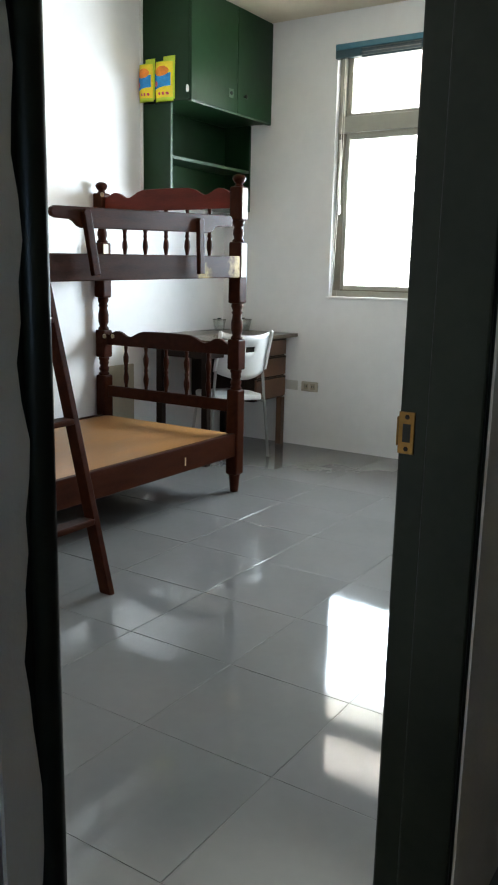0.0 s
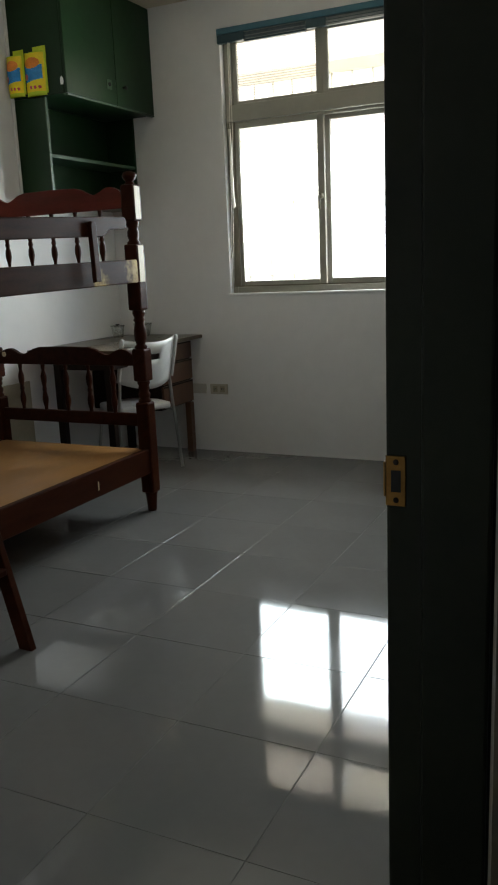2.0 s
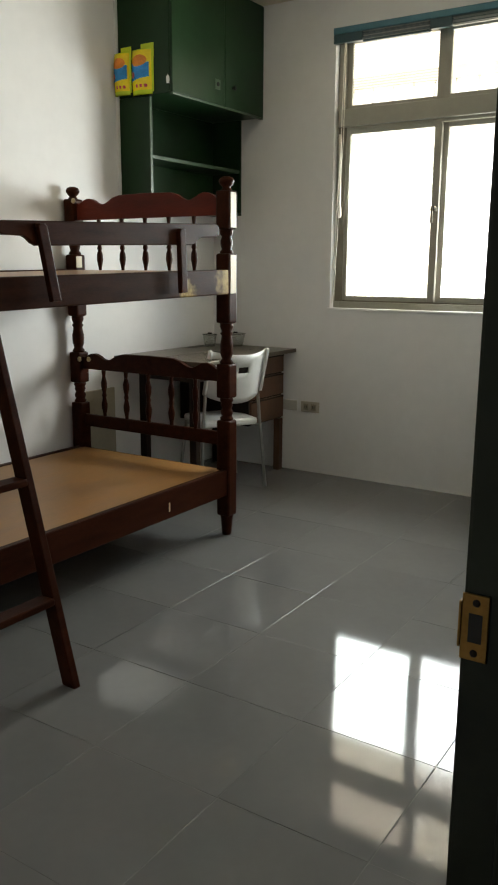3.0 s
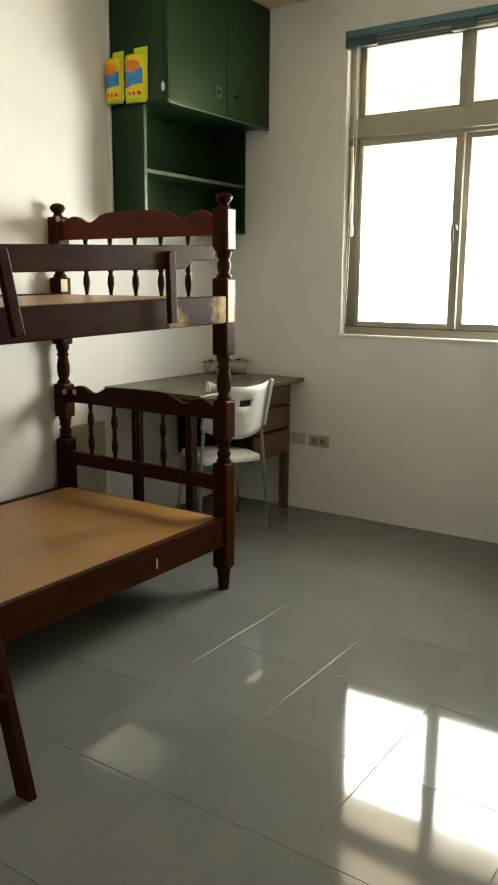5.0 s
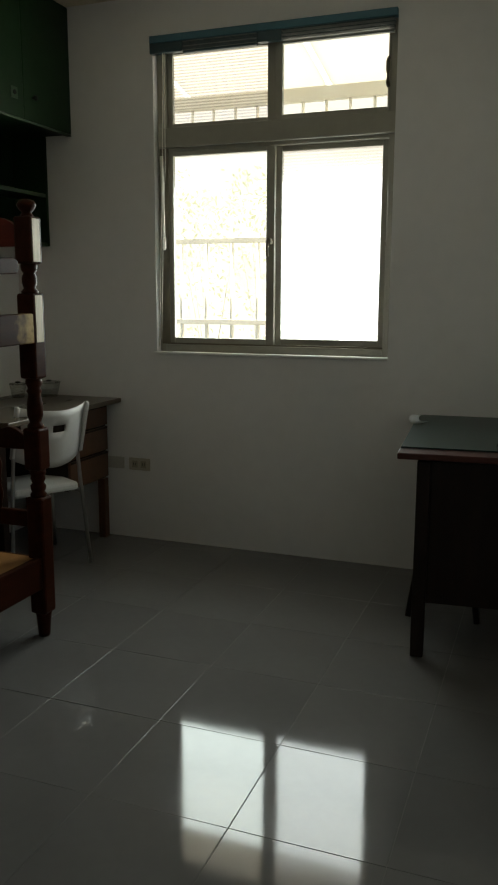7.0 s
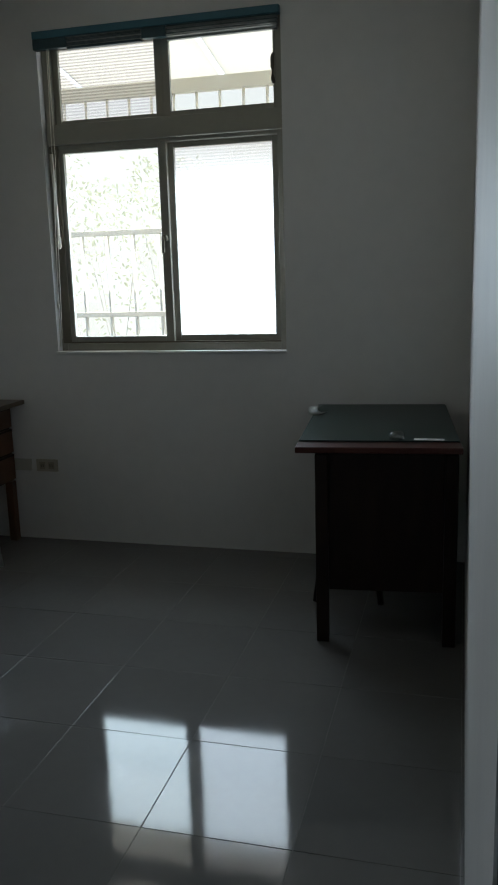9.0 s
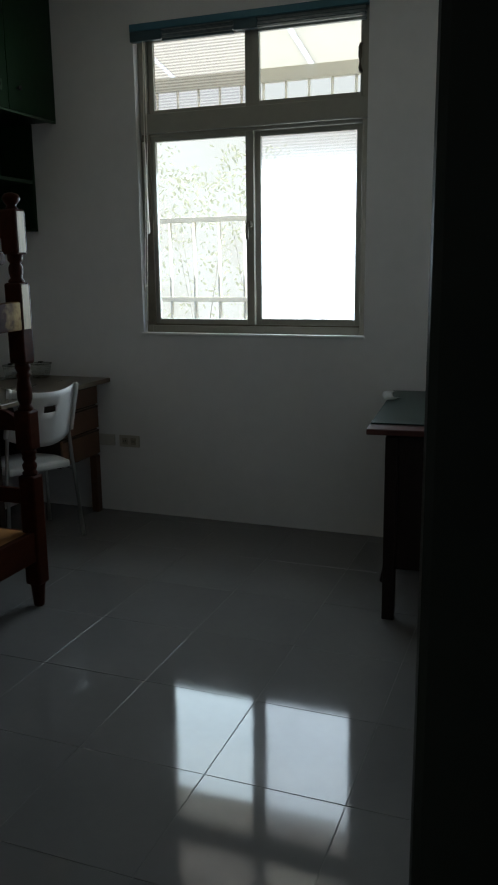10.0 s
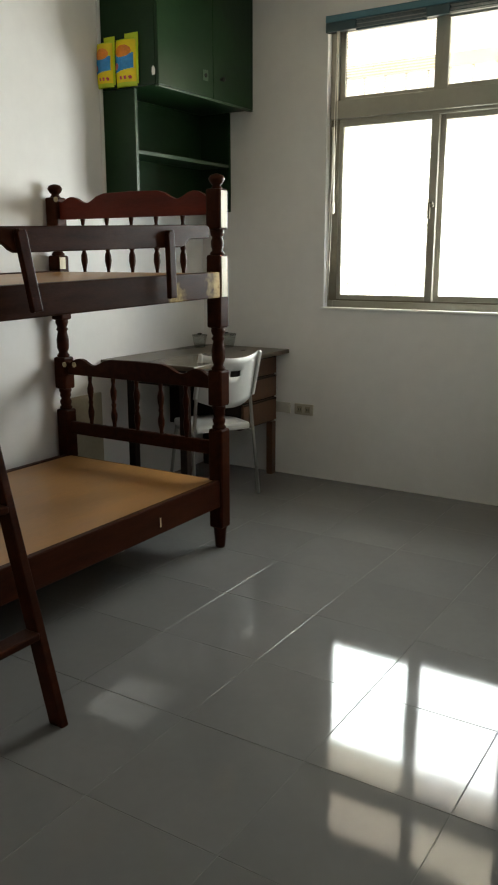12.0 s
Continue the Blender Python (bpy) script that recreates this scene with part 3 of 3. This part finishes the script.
# ladder leaning on the bunk
ladder = thing("bunk_ladder", "dark red-brown wooden ladder leaning on the bunk bed", "ladder")
LA, LB = Vector((0.436, 0, 0.0)), Vector((0.088, 0, 1.36))
for y in (-1.478, -1.84):
    part("stile", slab([(LA.x - 0.026, 0.0), (LA.x + 0.026, 0.0), (LB.x + 0.026, LB.z), (LB.x, LB.z + 0.01), (LB.x - 0.026, LB.z)], "y", y - 0.014, y + 0.014, 0.004), BED, ladder)
for z in (0.27, 0.63, 0.99, 1.27):
    k = z / LB.z
    x = LA.x + (LB.x - LA.x) * k
    part("rung", abox(x - 0.030, x + 0.030, -1.826, -1.492, z - 0.011, z + 0.011, 0.004), BED, ladder)

# ---- wall cabinet and open shelf ----
CX, CY = -0.632, 0.428
cabinet = thing("wall_cabinet", "dark green painted wooden wall cabinet with two closed doors", "cabinet")
part("body", abox(XL + 0.002, CX - 0.019, CY, YN - 0.002, 2.152, ZC - 0.002, 0.003), GREEN, cabinet)
SEAM = 0.905
d1 = part("door", abox(CX - 0.018, CX, CY + 0.001, SEAM - 0.0015, 2.153, ZC - 0.006, 0.003), GREEN, cabinet)
d2 = part("door", abox(CX - 0.018, CX, SEAM + 0.0015, YN - 0.004, 2.153, ZC - 0.006, 0.003), GREEN, cabinet)
part("lock_plate", abox(CX, CX + 0.004, 0.805, 0.855, 2.232, 2.284, 0.001), GREEN_EDGE, d1)
part("keyhole", lathe([(0.011, 0.0), (0.011, 0.006)], 0, 0, 12), HOLE, d1).matrix_world = pose(CX + 0.002, 0.83, 2.258, 0, 90, 0)
part("knob", lathe([(0.006, 0.0), (0.006, 0.010), (0.013, 0.015), (0.012, 0.022), (0.004, 0.025)], 0, 0, 12), HOLE, d2).matrix_world = pose(CX, 0.98, 2.262, 0, 90, 0)
part("bottom_edge", abox(CX - 0.022, CX + 0.001, CY + 0.002, YN - 0.006, 2.142, 2.151, 0.002), GREEN_EDGE, cabinet, "paler worn edge")
shelf = thing("open_shelf", "dark green painted open shelf under the wall cabinet, empty", "shelf")
SX = -0.790
part("side_panel", abox(XL + 0.002, SX, CY + 0.002, CY + 0.020, 1.585, 2.150, 0.002), GREEN, shelf)
part("side_panel", abox(XL + 0.002, SX, YN - 0.020, YN - 0.002, 1.585, 2.150, 0.002), GREEN, shelf)
part("back_panel", abox(XL + 0.002, XL + 0.010, CY + 0.020, YN - 0.020, 1.587, 2.150), GREEN, shelf)
part("shelf_board", abox(XL + 0.010, SX - 0.008, CY + 0.020, YN - 0.020, 1.838, 1.856, 0.002), GREEN, shelf)
part("shelf_board", abox(XL + 0.010, SX - 0.002, CY + 0.020, YN - 0.020, 1.585, 1.603, 0.002), GREEN, shelf)
part("edge_strip", abox(SX - 0.002, SX + 0.004, CY + 0.001, CY + 0.021, 1.585, 2.148, 0.001), GREEN_EDGE, shelf, "paler worn front edge")
part("edge_strip", abox(SX - 0.008, SX - 0.003, CY + 0.021, YN - 0.021, 1.838, 1.857, 0.001), GREEN_EDGE, shelf, "paler worn front edge")
sticker = tagged(part("sticker", slab([(-0.668, 2.195), (-0.652, 2.195), (-0.648, 2.212), (-0.651, 2.226), (-0.66, 2.238), (-0.669, 2.23), (-0.671, 2.21)], "y", CY - 0.003, CY - 0.0005, 0.001), PAPER),
                 "small torn white sticker on the cabinet side", "sticker")
tagged(part("corner_trim", abox(XL + 0.0005, XL + 0.014, CY - 0.022, CY - 0.002, 1.50, ZC - 0.002, 0.003), PAINT), "white corner trim strip on the wall", "trim", kind="structure")


def packet(x0, x1, z0, z1, y, tilt):
    """A puffed film packet that hangs by its lime header."""
    t = thing("snack_packet", "yellow plastic packet with a blue and orange print", "packet", "packets on the cabinet side")
    bm = bmesh.new()
    nx, nz = 45, 73
    xc, w = (x0 + x1) / 2, (x1 - x0)
    grid = []
    for side in (-1, 1):
        rows = []
        for j in range(nz):
            v = j / (nz - 1)
            row = []
            for i in range(nx):
                u = i / (nx - 1)
                puff = 0.042 * (max(0, math.sin(math.pi * u)) ** 0.6) * (max(0, math.sin(math.pi * v)) ** 0.35)
                row.append(bm.verts.new((x0 + w * u, y - (0.001 + puff) if side < 0 else y, z0 + (z1 - z0) * v)))
            rows.append(row)
        grid.append(rows)
        for j in range(nz - 1):
            for i in range(nx - 1):
                q = (rows[j][i], rows[j][i + 1], rows[j + 1][i + 1], rows[j + 1][i])
                f = bm.faces.new(q if side < 0 else q[::-1])
                f.smooth = True
                if side < 0:
                    u, v = (i + 0.5) / (nx - 1), (j + 0.5) / (nz - 1)
                    k = 0
                    if v < 0.09 or v > 0.96:
                        k = 4
                    elif ((u - 0.5) / 0.36) ** 2 + ((v - 0.72) / 0.13) ** 2 < 1:
                        k = 2
                    elif 0.27 + 0.10 * u < v < 0.70 - 0.06 * math.sin(math.pi * u) and 0.06 < u < 0.94:
                        k = 3 if ((u - 0.20) / 0.13) ** 2 + ((v - 0.42) / 0.07) ** 2 < 1 else 1
                    elif any(((u - c) / 0.065) ** 2 + ((v - 0.175) / 0.04) ** 2 < 1 for c in (0.40, 0.60, 0.80)):
                        k = 3
                    f.material_index = k
    bmesh.ops.remove_doubles(bm, verts=bm.verts, dist=0.0012)
    ob = part("bag", bm, YELLOW, t)
    for mt in (BLUE, ORANGE, REDP, LIME):
        ob.data.materials.append(mt)
    part("hanger", abox(x0 + w * 0.5, x1 - 0.01, y - 0.002, CY + 0.0005, z1 - 0.03, z1 - 0.015), LIME, t)
    part("header", abox(x0 + w * 0.45, x1 + 0.012, y - 0.004, y, z1 - 0.045, z1 + 0.022, 0.001), LIME, t, "lime green film flap")
    part("side_seam", abox(x1 - 0.004, x1 + 0.010, y - 0.005, y, z0 + 0.01, z1 - 0.03, 0.001), LIME, t)
    t.matrix_world = pose(0, 0, 0, 0, 0, 0)


packet(-0.893, -0.760, 2.155, 2.380, CY - 0.004, 0)
packet(-1.000, -0.894, 2.158, 2.372, CY - 0.024, 0)

# ---- desk by the left wall ----
desk = thing("writing_desk", "brown wooden writing desk with drawers against the wall", "desk")
part("desktop", abox(XL + 0.004, -0.374, 0.33, YN - 0.003, 0.752, 0.776, 0.004), DESK_TOP, desk, "dull grey-brown top")
part("pedestal", abox(XL + 0.03, -0.462, 0.90, 1.285, 0.335, 0.750, 0.003), DESK_DARK, desk)
for z0, z1 in ((0.632, 0.740), (0.494, 0.622), (0.345, 0.484)):
    dr = part("drawer_front", abox(-0.461, -0.445, 0.905, 1.280, z0, z1, 0.004), DESK_WOOD, desk)
    part("grip", abox(-0.446, -0.442, 0.91, 1.275, z1 - 0.010, z1 - 0.001, 0.001), DESK_DARK, dr)
part("leg", abox(-0.490, -0.448, 1.236, 1.282, 0.0, 0.334, 0.004), DESK_WOOD, desk)
for lx, ly in ((-0.465, 0.372), (-0.815, 0.372), (-0.95, 1.262)):
    part("leg", abox(lx - 0.022, lx + 0.022, ly - 0.022, ly + 0.022, 0.0, 0.751, 0.004), DESK_DARK, desk)
part("apron", abox(-0.468, -0.452, 0.396, 0.898, 0.66, 0.751, 0.002), DESK_DARK, desk)
part("apron", abox(-0.792, -0.489, 0.364, 0.380, 0.66, 0.751, 0.002), DESK_DARK, desk)


def cup(x, y, h, r, lean):
    c = thing("clear_cup", "clear plastic cup with a dark lid tab on the desk", "cup")
    bm = lathe([(r * 0.7, 0.0), (r * 0.85, h * 0.4), (r, h)], 0, 0, 16)
    o = part("body", bm, CLEAR, c)
    part("rim", tube([(r * math.cos(a * math.pi / 8), r * math.sin(a * math.pi / 8), h) for a in range(17)], 0.003, 6), CLEAR, c)
    part("tab", abox(-0.012, 0.012, -0.01, 0.01, h + 0.003, h + 0.012, 0.002), HOLE, c, "dark tab")
    c.matrix_world = pose(x, y, 0.776, 0, lean, 20)


cup(-0.90, 1.12, 0.075, 0.045, 0)
cup(-0.77, 1.22, 0.080, 0.062, 0)
tagged(part("beige_board", abox(XL + 0.004, XL + 0.022, 0.06, 0.31, 0.0, 0.60, 0.002), BEIGE), "beige board standing against the wall", "board")

# ---- chair ----
chair = thing("plastic_chair", "white moulded plastic chair with grey metal legs at the desk", "chair")
CM = pose(-0.438, 0.69, 0, 0, 0, -30)     # local: +x is the chair's back side, +y its far side
seat_bm = box(bmesh.new(), -0.32, 0.0, -0.168, 0.168, 0.372, 0.414, 0.014)
seat_o = part("seat", seat_bm, WHITE_PL, chair)
bm = bmesh.new()
NU, NV = 17, 9
front, rear = [], []
for side, store in ((0, front), (1, rear)):
    for j in range(NV):
        v = j / (NV - 1)
        row = []
        for i in range(NU):
            u = i / (NU - 1) * 2 - 1
            z = 0.562 + (0.235 + 0.024 * u * u) * v - 0.045 * (1 - u * u) * (1 - v)
            x = 0.062 + 0.085 * v - 0.075 * u * u + (0.0 if side == 0 else 0.010)
            row.append(bm.verts.new((x, 0.175 * u, z)))
        store.append(row)
hole = {(5, 7), (5, 8), (5, 9)}
for j in range(NV - 1):
    for i in range(NU - 1):
        if (j, i) in hole:
            continue
        for rows, flip in ((front, True), (rear, False)):
            q = (rows[j][i], rows[j][i + 1], rows[j + 1][i + 1], rows[j + 1][i])
            f = bm.faces.new(q[::-1] if flip else q)
            f.smooth = True
bm.edges.ensure_lookup_table()
fmap = {rows_v: rear[j][i] for j, r in enumerate(front) for i, rows_v in enumerate(r)}
for e in [e for e in bm.edges if len(e.link_faces) == 1 and e.verts[0] in fmap and e.verts[1] in fmap]:
    a, b = e.verts
    bm.faces.new((a, b, fmap[b], fmap[a]))
bmesh.ops.recalc_face_normals(bm, faces=bm.faces)
back_o = part("backrest", bm, WHITE_PL, chair)
part("side_flange", slab([(-0.012, 0.566), (0.024, 0.572), (0.106, 0.800), (0.108, 0.818), (0.096, 0.826), (0.074, 0.822)], "y", 0.168, 0.182, 0.004), WHITE_PL, back_o)
part("side_flange", slab([(-0.012, 0.566), (0.024, 0.572), (0.106, 0.800), (0.108, 0.818), (0.096, 0.826), (0.074, 0.822)], "y", -0.182, -0.168, 0.004), WHITE_PL, back_o)
for s in (-1, 1):
    part("leg", tube([(0.03, 0.205 * s, 0.001), (0.0, 0.178 * s, 0.41), (0.0, 0.166 * s, 0.56), (0.03, 0.162 * s, 0.70)], 0.010), METAL, chair)
    part("leg", tube([(-0.34, 0.19 * s, 0.001), (-0.29, 0.16 * s, 0.375)], 0.010), METAL, chair)
    part("frame_rail", tube([(-0.29, 0.158 * s, 0.365), (0.0, 0.178 * s, 0.365)], 0.009), METAL, chair)
chair.matrix_world = CM

# ---- desk by the right wall ----
RM = pose(1.316, 0.279, 0, 0, 0, 4.8)
rdesk = thing("office_desk", "dark mahogany desk with a green glass-covered top against the wall", "desk")
part("desktop", abox(0.0, 0.600, 0.0, 0.965, 0.752, 0.775, 0.004), MAHOG, rdesk)
part("desk_mat", abox(0.004, 0.595, 0.10, 0.960, 0.7755, 0.781, 0.002), FELT, rdesk, "green mat under glass")
part("pedestal", abox(0.095, 0.590, 0.06, 0.44, 0.205, 0.741, 0.003), DESK_DARK, rdesk)
for z0, z1 in ((0.56, 0.73), (0.39, 0.55), (0.215, 0.38)):
    part("drawer_front", abox(0.079, 0.094, 0.075, 0.425, z0, z1, 0.003), DESK_DARK, rdesk)
for lx, ly in ((0.093, 0.058), (0.565, 0.058), (0.093, 0.93), (0.565, 0.93)):
    part("leg", abox(lx - 0.024, lx + 0.024, ly - 0.024, ly + 0.024, 0.0, 0.741, 0.004), DESK_DARK, rdesk)
part("apron", abox(0.56, 0.58, 0.45, 0.90, 0.40, 0.741, 0.002), DESK_DARK, rdesk)
rdesk.matrix_world = RM

stool = thing("wooden_stool", "dark wooden stool pushed under the desk", "stool")
part("seat", abox(-0.10, 0.10, -0.10, 0.10, 0.43, 0.455, 0.006), DESK_DARK, stool)
for sx in (-1, 1):
    for sy in (-1, 1):
        part("leg", tube([(0.140 * sx, 0.135 * sy, 0.001), (0.080 * sx, 0.080 * sy, 0.43)], 0.014), DESK_DARK, stool)
    part("stretcher", tube([(0.112 * sx, -0.105, 0.2), (0.112 * sx, 0.105, 0.2)], 0.008), DESK_DARK, stool)
stool.matrix_world = pose(1.442, 0.852, 0, 0, 0, 3)

# curled booklet, glass paperweight and a slip of paper
bm = bmesh.new()
N = 18
rows = []
for v in (0.0, 0.25, 0.5, 0.75, 1.0):
    r = 0.020 - 0.006 * v
    arc = [(0.03, 0.002)] + [(r * math.cos(w), r + r * math.sin(w)) for w in (radians(-90 - 205 * i / (N - 2)) for i in range(N - 1))]
    rows.append([bm.verts.new((x + 0.025 * v, -0.04 + 0.08 * v, z)) for x, z in arc])
for a, b in zip(rows, rows[1:]):
    for i in range(N - 1):
        bm.faces.new((a[i], b[i], b[i + 1], a[i + 1])).smooth = True
bmesh.ops.solidify(bm, geom=list(bm.faces), thickness=0.003)
bmesh.ops.recalc_face_normals(bm, faces=bm.faces)
booklet = tagged(part("curled_paper", bm, PAPER), "white paper sheet curled up at the desk edge", "paper")
booklet.matrix_world = pose(1.268, 0.96, 0.785, 0, 0, 0)
tagged(part("glass_paperweight", lathe([(0.026, 0.0), (0.030, 0.008), (0.028, 0.020), (0.018, 0.030), (0.004, 0.033)], 1.672, 0.440, 14), CLEAR), "clear glass paperweight on the desk", "paperweight").location.z = 0.7812
tagged(part("paper_slip", abox(1.735, 1.845, 0.425, 0.452, 0.7812, 0.7835, 0.001), PAPER), "narrow pale paper slip on the desk", "paper")

# ---- outside the window ----
tagged(part("ground", abox(-600, 600, YN + WT + 0.01, 600, -0.45, -0.35), GRASS), "pale concrete yard outside", "ground", kind="structure")
# both backdrop panels glow by themselves, in place of daylit distance
tagged(part("backdrop_garden", abox(-9, 9, 7.0, 7.1, -0.35, 3.0), GARDEN_GLOW), "pale glowing panel standing for the bright garden beyond the yard", "backdrop", kind="structure")
tagged(part("backdrop_sky", abox(-9, 9, 7.0, 7.1, 3.0, 6.0), DISTANCE_GLOW), "glowing panel standing for the bright distance beyond the yard", "backdrop", kind="structure")
fence = thing("bar_fence", "white painted metal bar fence in the yard", "fence")
for i in range(26):
    part("bar", tube([(-4.6 + i * 0.22, 3.6, -0.35), (-4.6 + i * 0.22, 3.6, 1.80)], 0.016, 6), FENCE, fence)
for z in (0.35, 1.10, 1.74):
    part("rail", abox(-4.7, 1.0, 3.58, 3.62, z, z + 0.04, 0.003), FENCE, fence)
awning = thing("awning", "pale sheet awning on a metal frame outside the window", "awning")
RAFTERS = (-2.0, -0.9, 0.2, 1.3, 2.4)
for a, b in zip((-2.6,) + tuple(x + 0.02 for x in RAFTERS), tuple(x - 0.02 for x in RAFTERS) + (2.6,)):
    part("sheet", slab([(1.49, 3.18), (3.4, 2.80), (3.4, 2.815), (1.49, 3.195)], "x", a, b), AWNING, awning)
part("front_beam", abox(-2.6, 2.6, 3.36, 3.42, 2.705, 2.80, 0.004), BEAM, awning)
part("grille_rail", abox(-2.5, 2.5, 3.375, 3.405, 2.46, 2.485, 0.003), FENCE, awning)
for i in range(29):
    part("grille_bar", tube([(-2.45 + i * 0.175, 3.39, 2.485), (-2.45 + i * 0.175, 3.39, 2.705)], 0.011, 6), FENCE, awning)
# rafters get their brightness from translucent strips set between the sheets
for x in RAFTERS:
    part("rafter_strip", slab([(1.49, 3.176), (3.4, 2.796), (3.4, 2.812), (1.49, 3.192)], "x", x - 0.02, x + 0.02), STRIP, awning, "rafter drawn as a bright translucent strip between the sheets")
for x in (-2.55, 2.55):
    part("awning_post", abox(x - 0.03, x + 0.03, 3.36, 3.42, -0.35, 2.60, 0.004), FENCE, awning)


def shrub(x, y, h, w, seed):
    t = thing("shrub", "green leafy shrub behind the fence, coloured pale for outdoor glare", "shrub", "shrubs in the yard")
    r = random.Random(seed)
    bm = bmesh.new()
    for k in range(5):
        a = k * 1.3 + r.random()
        tube([(x, y, -0.35), (x + 0.12 * math.cos(a), y + 0.1 * math.sin(a), 0.3 * h), (x + w * 0.6 * math.cos(a), y + 0.3 * math.sin(a), 0.75 * h)], 0.003, 5, bm)
    part("stem", bm, WASHED_BARK, t)
    vs, fs = [], []
    for k in range(620):
        a, q = r.uniform(0, 6.283), r.random() ** 0.5
        p = Vector((x + w * q * math.cos(a) * r.uniform(0.5, 1.1), y + 0.4 * q * math.sin(a), -0.1 + h * r.random() ** 0.35))
        u = Vector((r.uniform(-1, 1), r.uniform(-1, 1), r.uniform(-1, 1))).normalized()
        w2 = u.orthogonal().normalized()
        s = r.uniform(0.02, 0.04)
        n = len(vs)
        vs += [p - u * s, p + w2 * s * 0.4, p + u * s, p - w2 * s * 0.4]
        fs.append((n, n + 1, n + 2, n + 3))
    me = bpy.data.meshes.new("crown")
    me.from_pydata(vs, [], fs)
    me.materials.append(WASHED_LEAF)
    ob = new("crown", me)
    ob.parent = t


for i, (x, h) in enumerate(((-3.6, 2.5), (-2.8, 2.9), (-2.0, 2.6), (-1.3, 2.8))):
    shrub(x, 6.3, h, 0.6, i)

# ---- floor ----
floor = tagged(part("floor", box(abox(XL - 0.15, XR, YS - 0.15, YN, -0.12, -0.0012), XR, HX + 0.12, -5.2, YN, -0.12, -0.0012), GROUT), "glossy pale grey ceramic tile floor with fine joints", "floor", kind="structure")
TX, TY, OX, OY, J = 0.401, 0.414, 0.322, -0.019, 0.0008
meshes = {}


def tile_mesh(w, h):
    key = (round(w, 4), round(h, 4))
    if key not in meshes:
        bm = box(bmesh.new(), -w / 2, w / 2, -h / 2, h / 2, -0.008, 0.0)
        top = [e for e in bm.edges if all(v.co.z > -0.001 for v in e.verts)]
        bmesh.ops.bevel(bm, geom=top, offset=0.0009, segments=2, affect="EDGES", profile=0.5)
        me = bpy.data.meshes.new("tile")
        bm.to_mesh(me)
        bm.free()
        me.materials.append(TILE)
        meshes[key] = me
    return meshes[key]


trng = random.Random(7)
X1, Y0 = HX, -5.08
for i in range(-5, 9):
    for j in range(-14, 5):
        x0, x1 = max(XL, OX + i * TX) + J, min(X1, OX + (i + 1) * TX) - J
        y0, y1 = max(Y0, OY + j * TY) + J, min(YN, OY + (j + 1) * TY) - J
        if x1 < XR + 0.15 and y0 < YS:
            y0 = YS + J
        if x1 - x0 < 0.02 or y1 - y0 < 0.02:
            continue
        ob = new("tile", tile_mesh(x1 - x0, y1 - y0))
        ob.parent = floor
        ob.matrix_world = pose((x0 + x1) / 2, (y0 + y1) / 2, trng.uniform(-0.0003, 0.0003), trng.uniform(-0.10, 0.10), trng.uniform(-0.10, 0.10), 0)
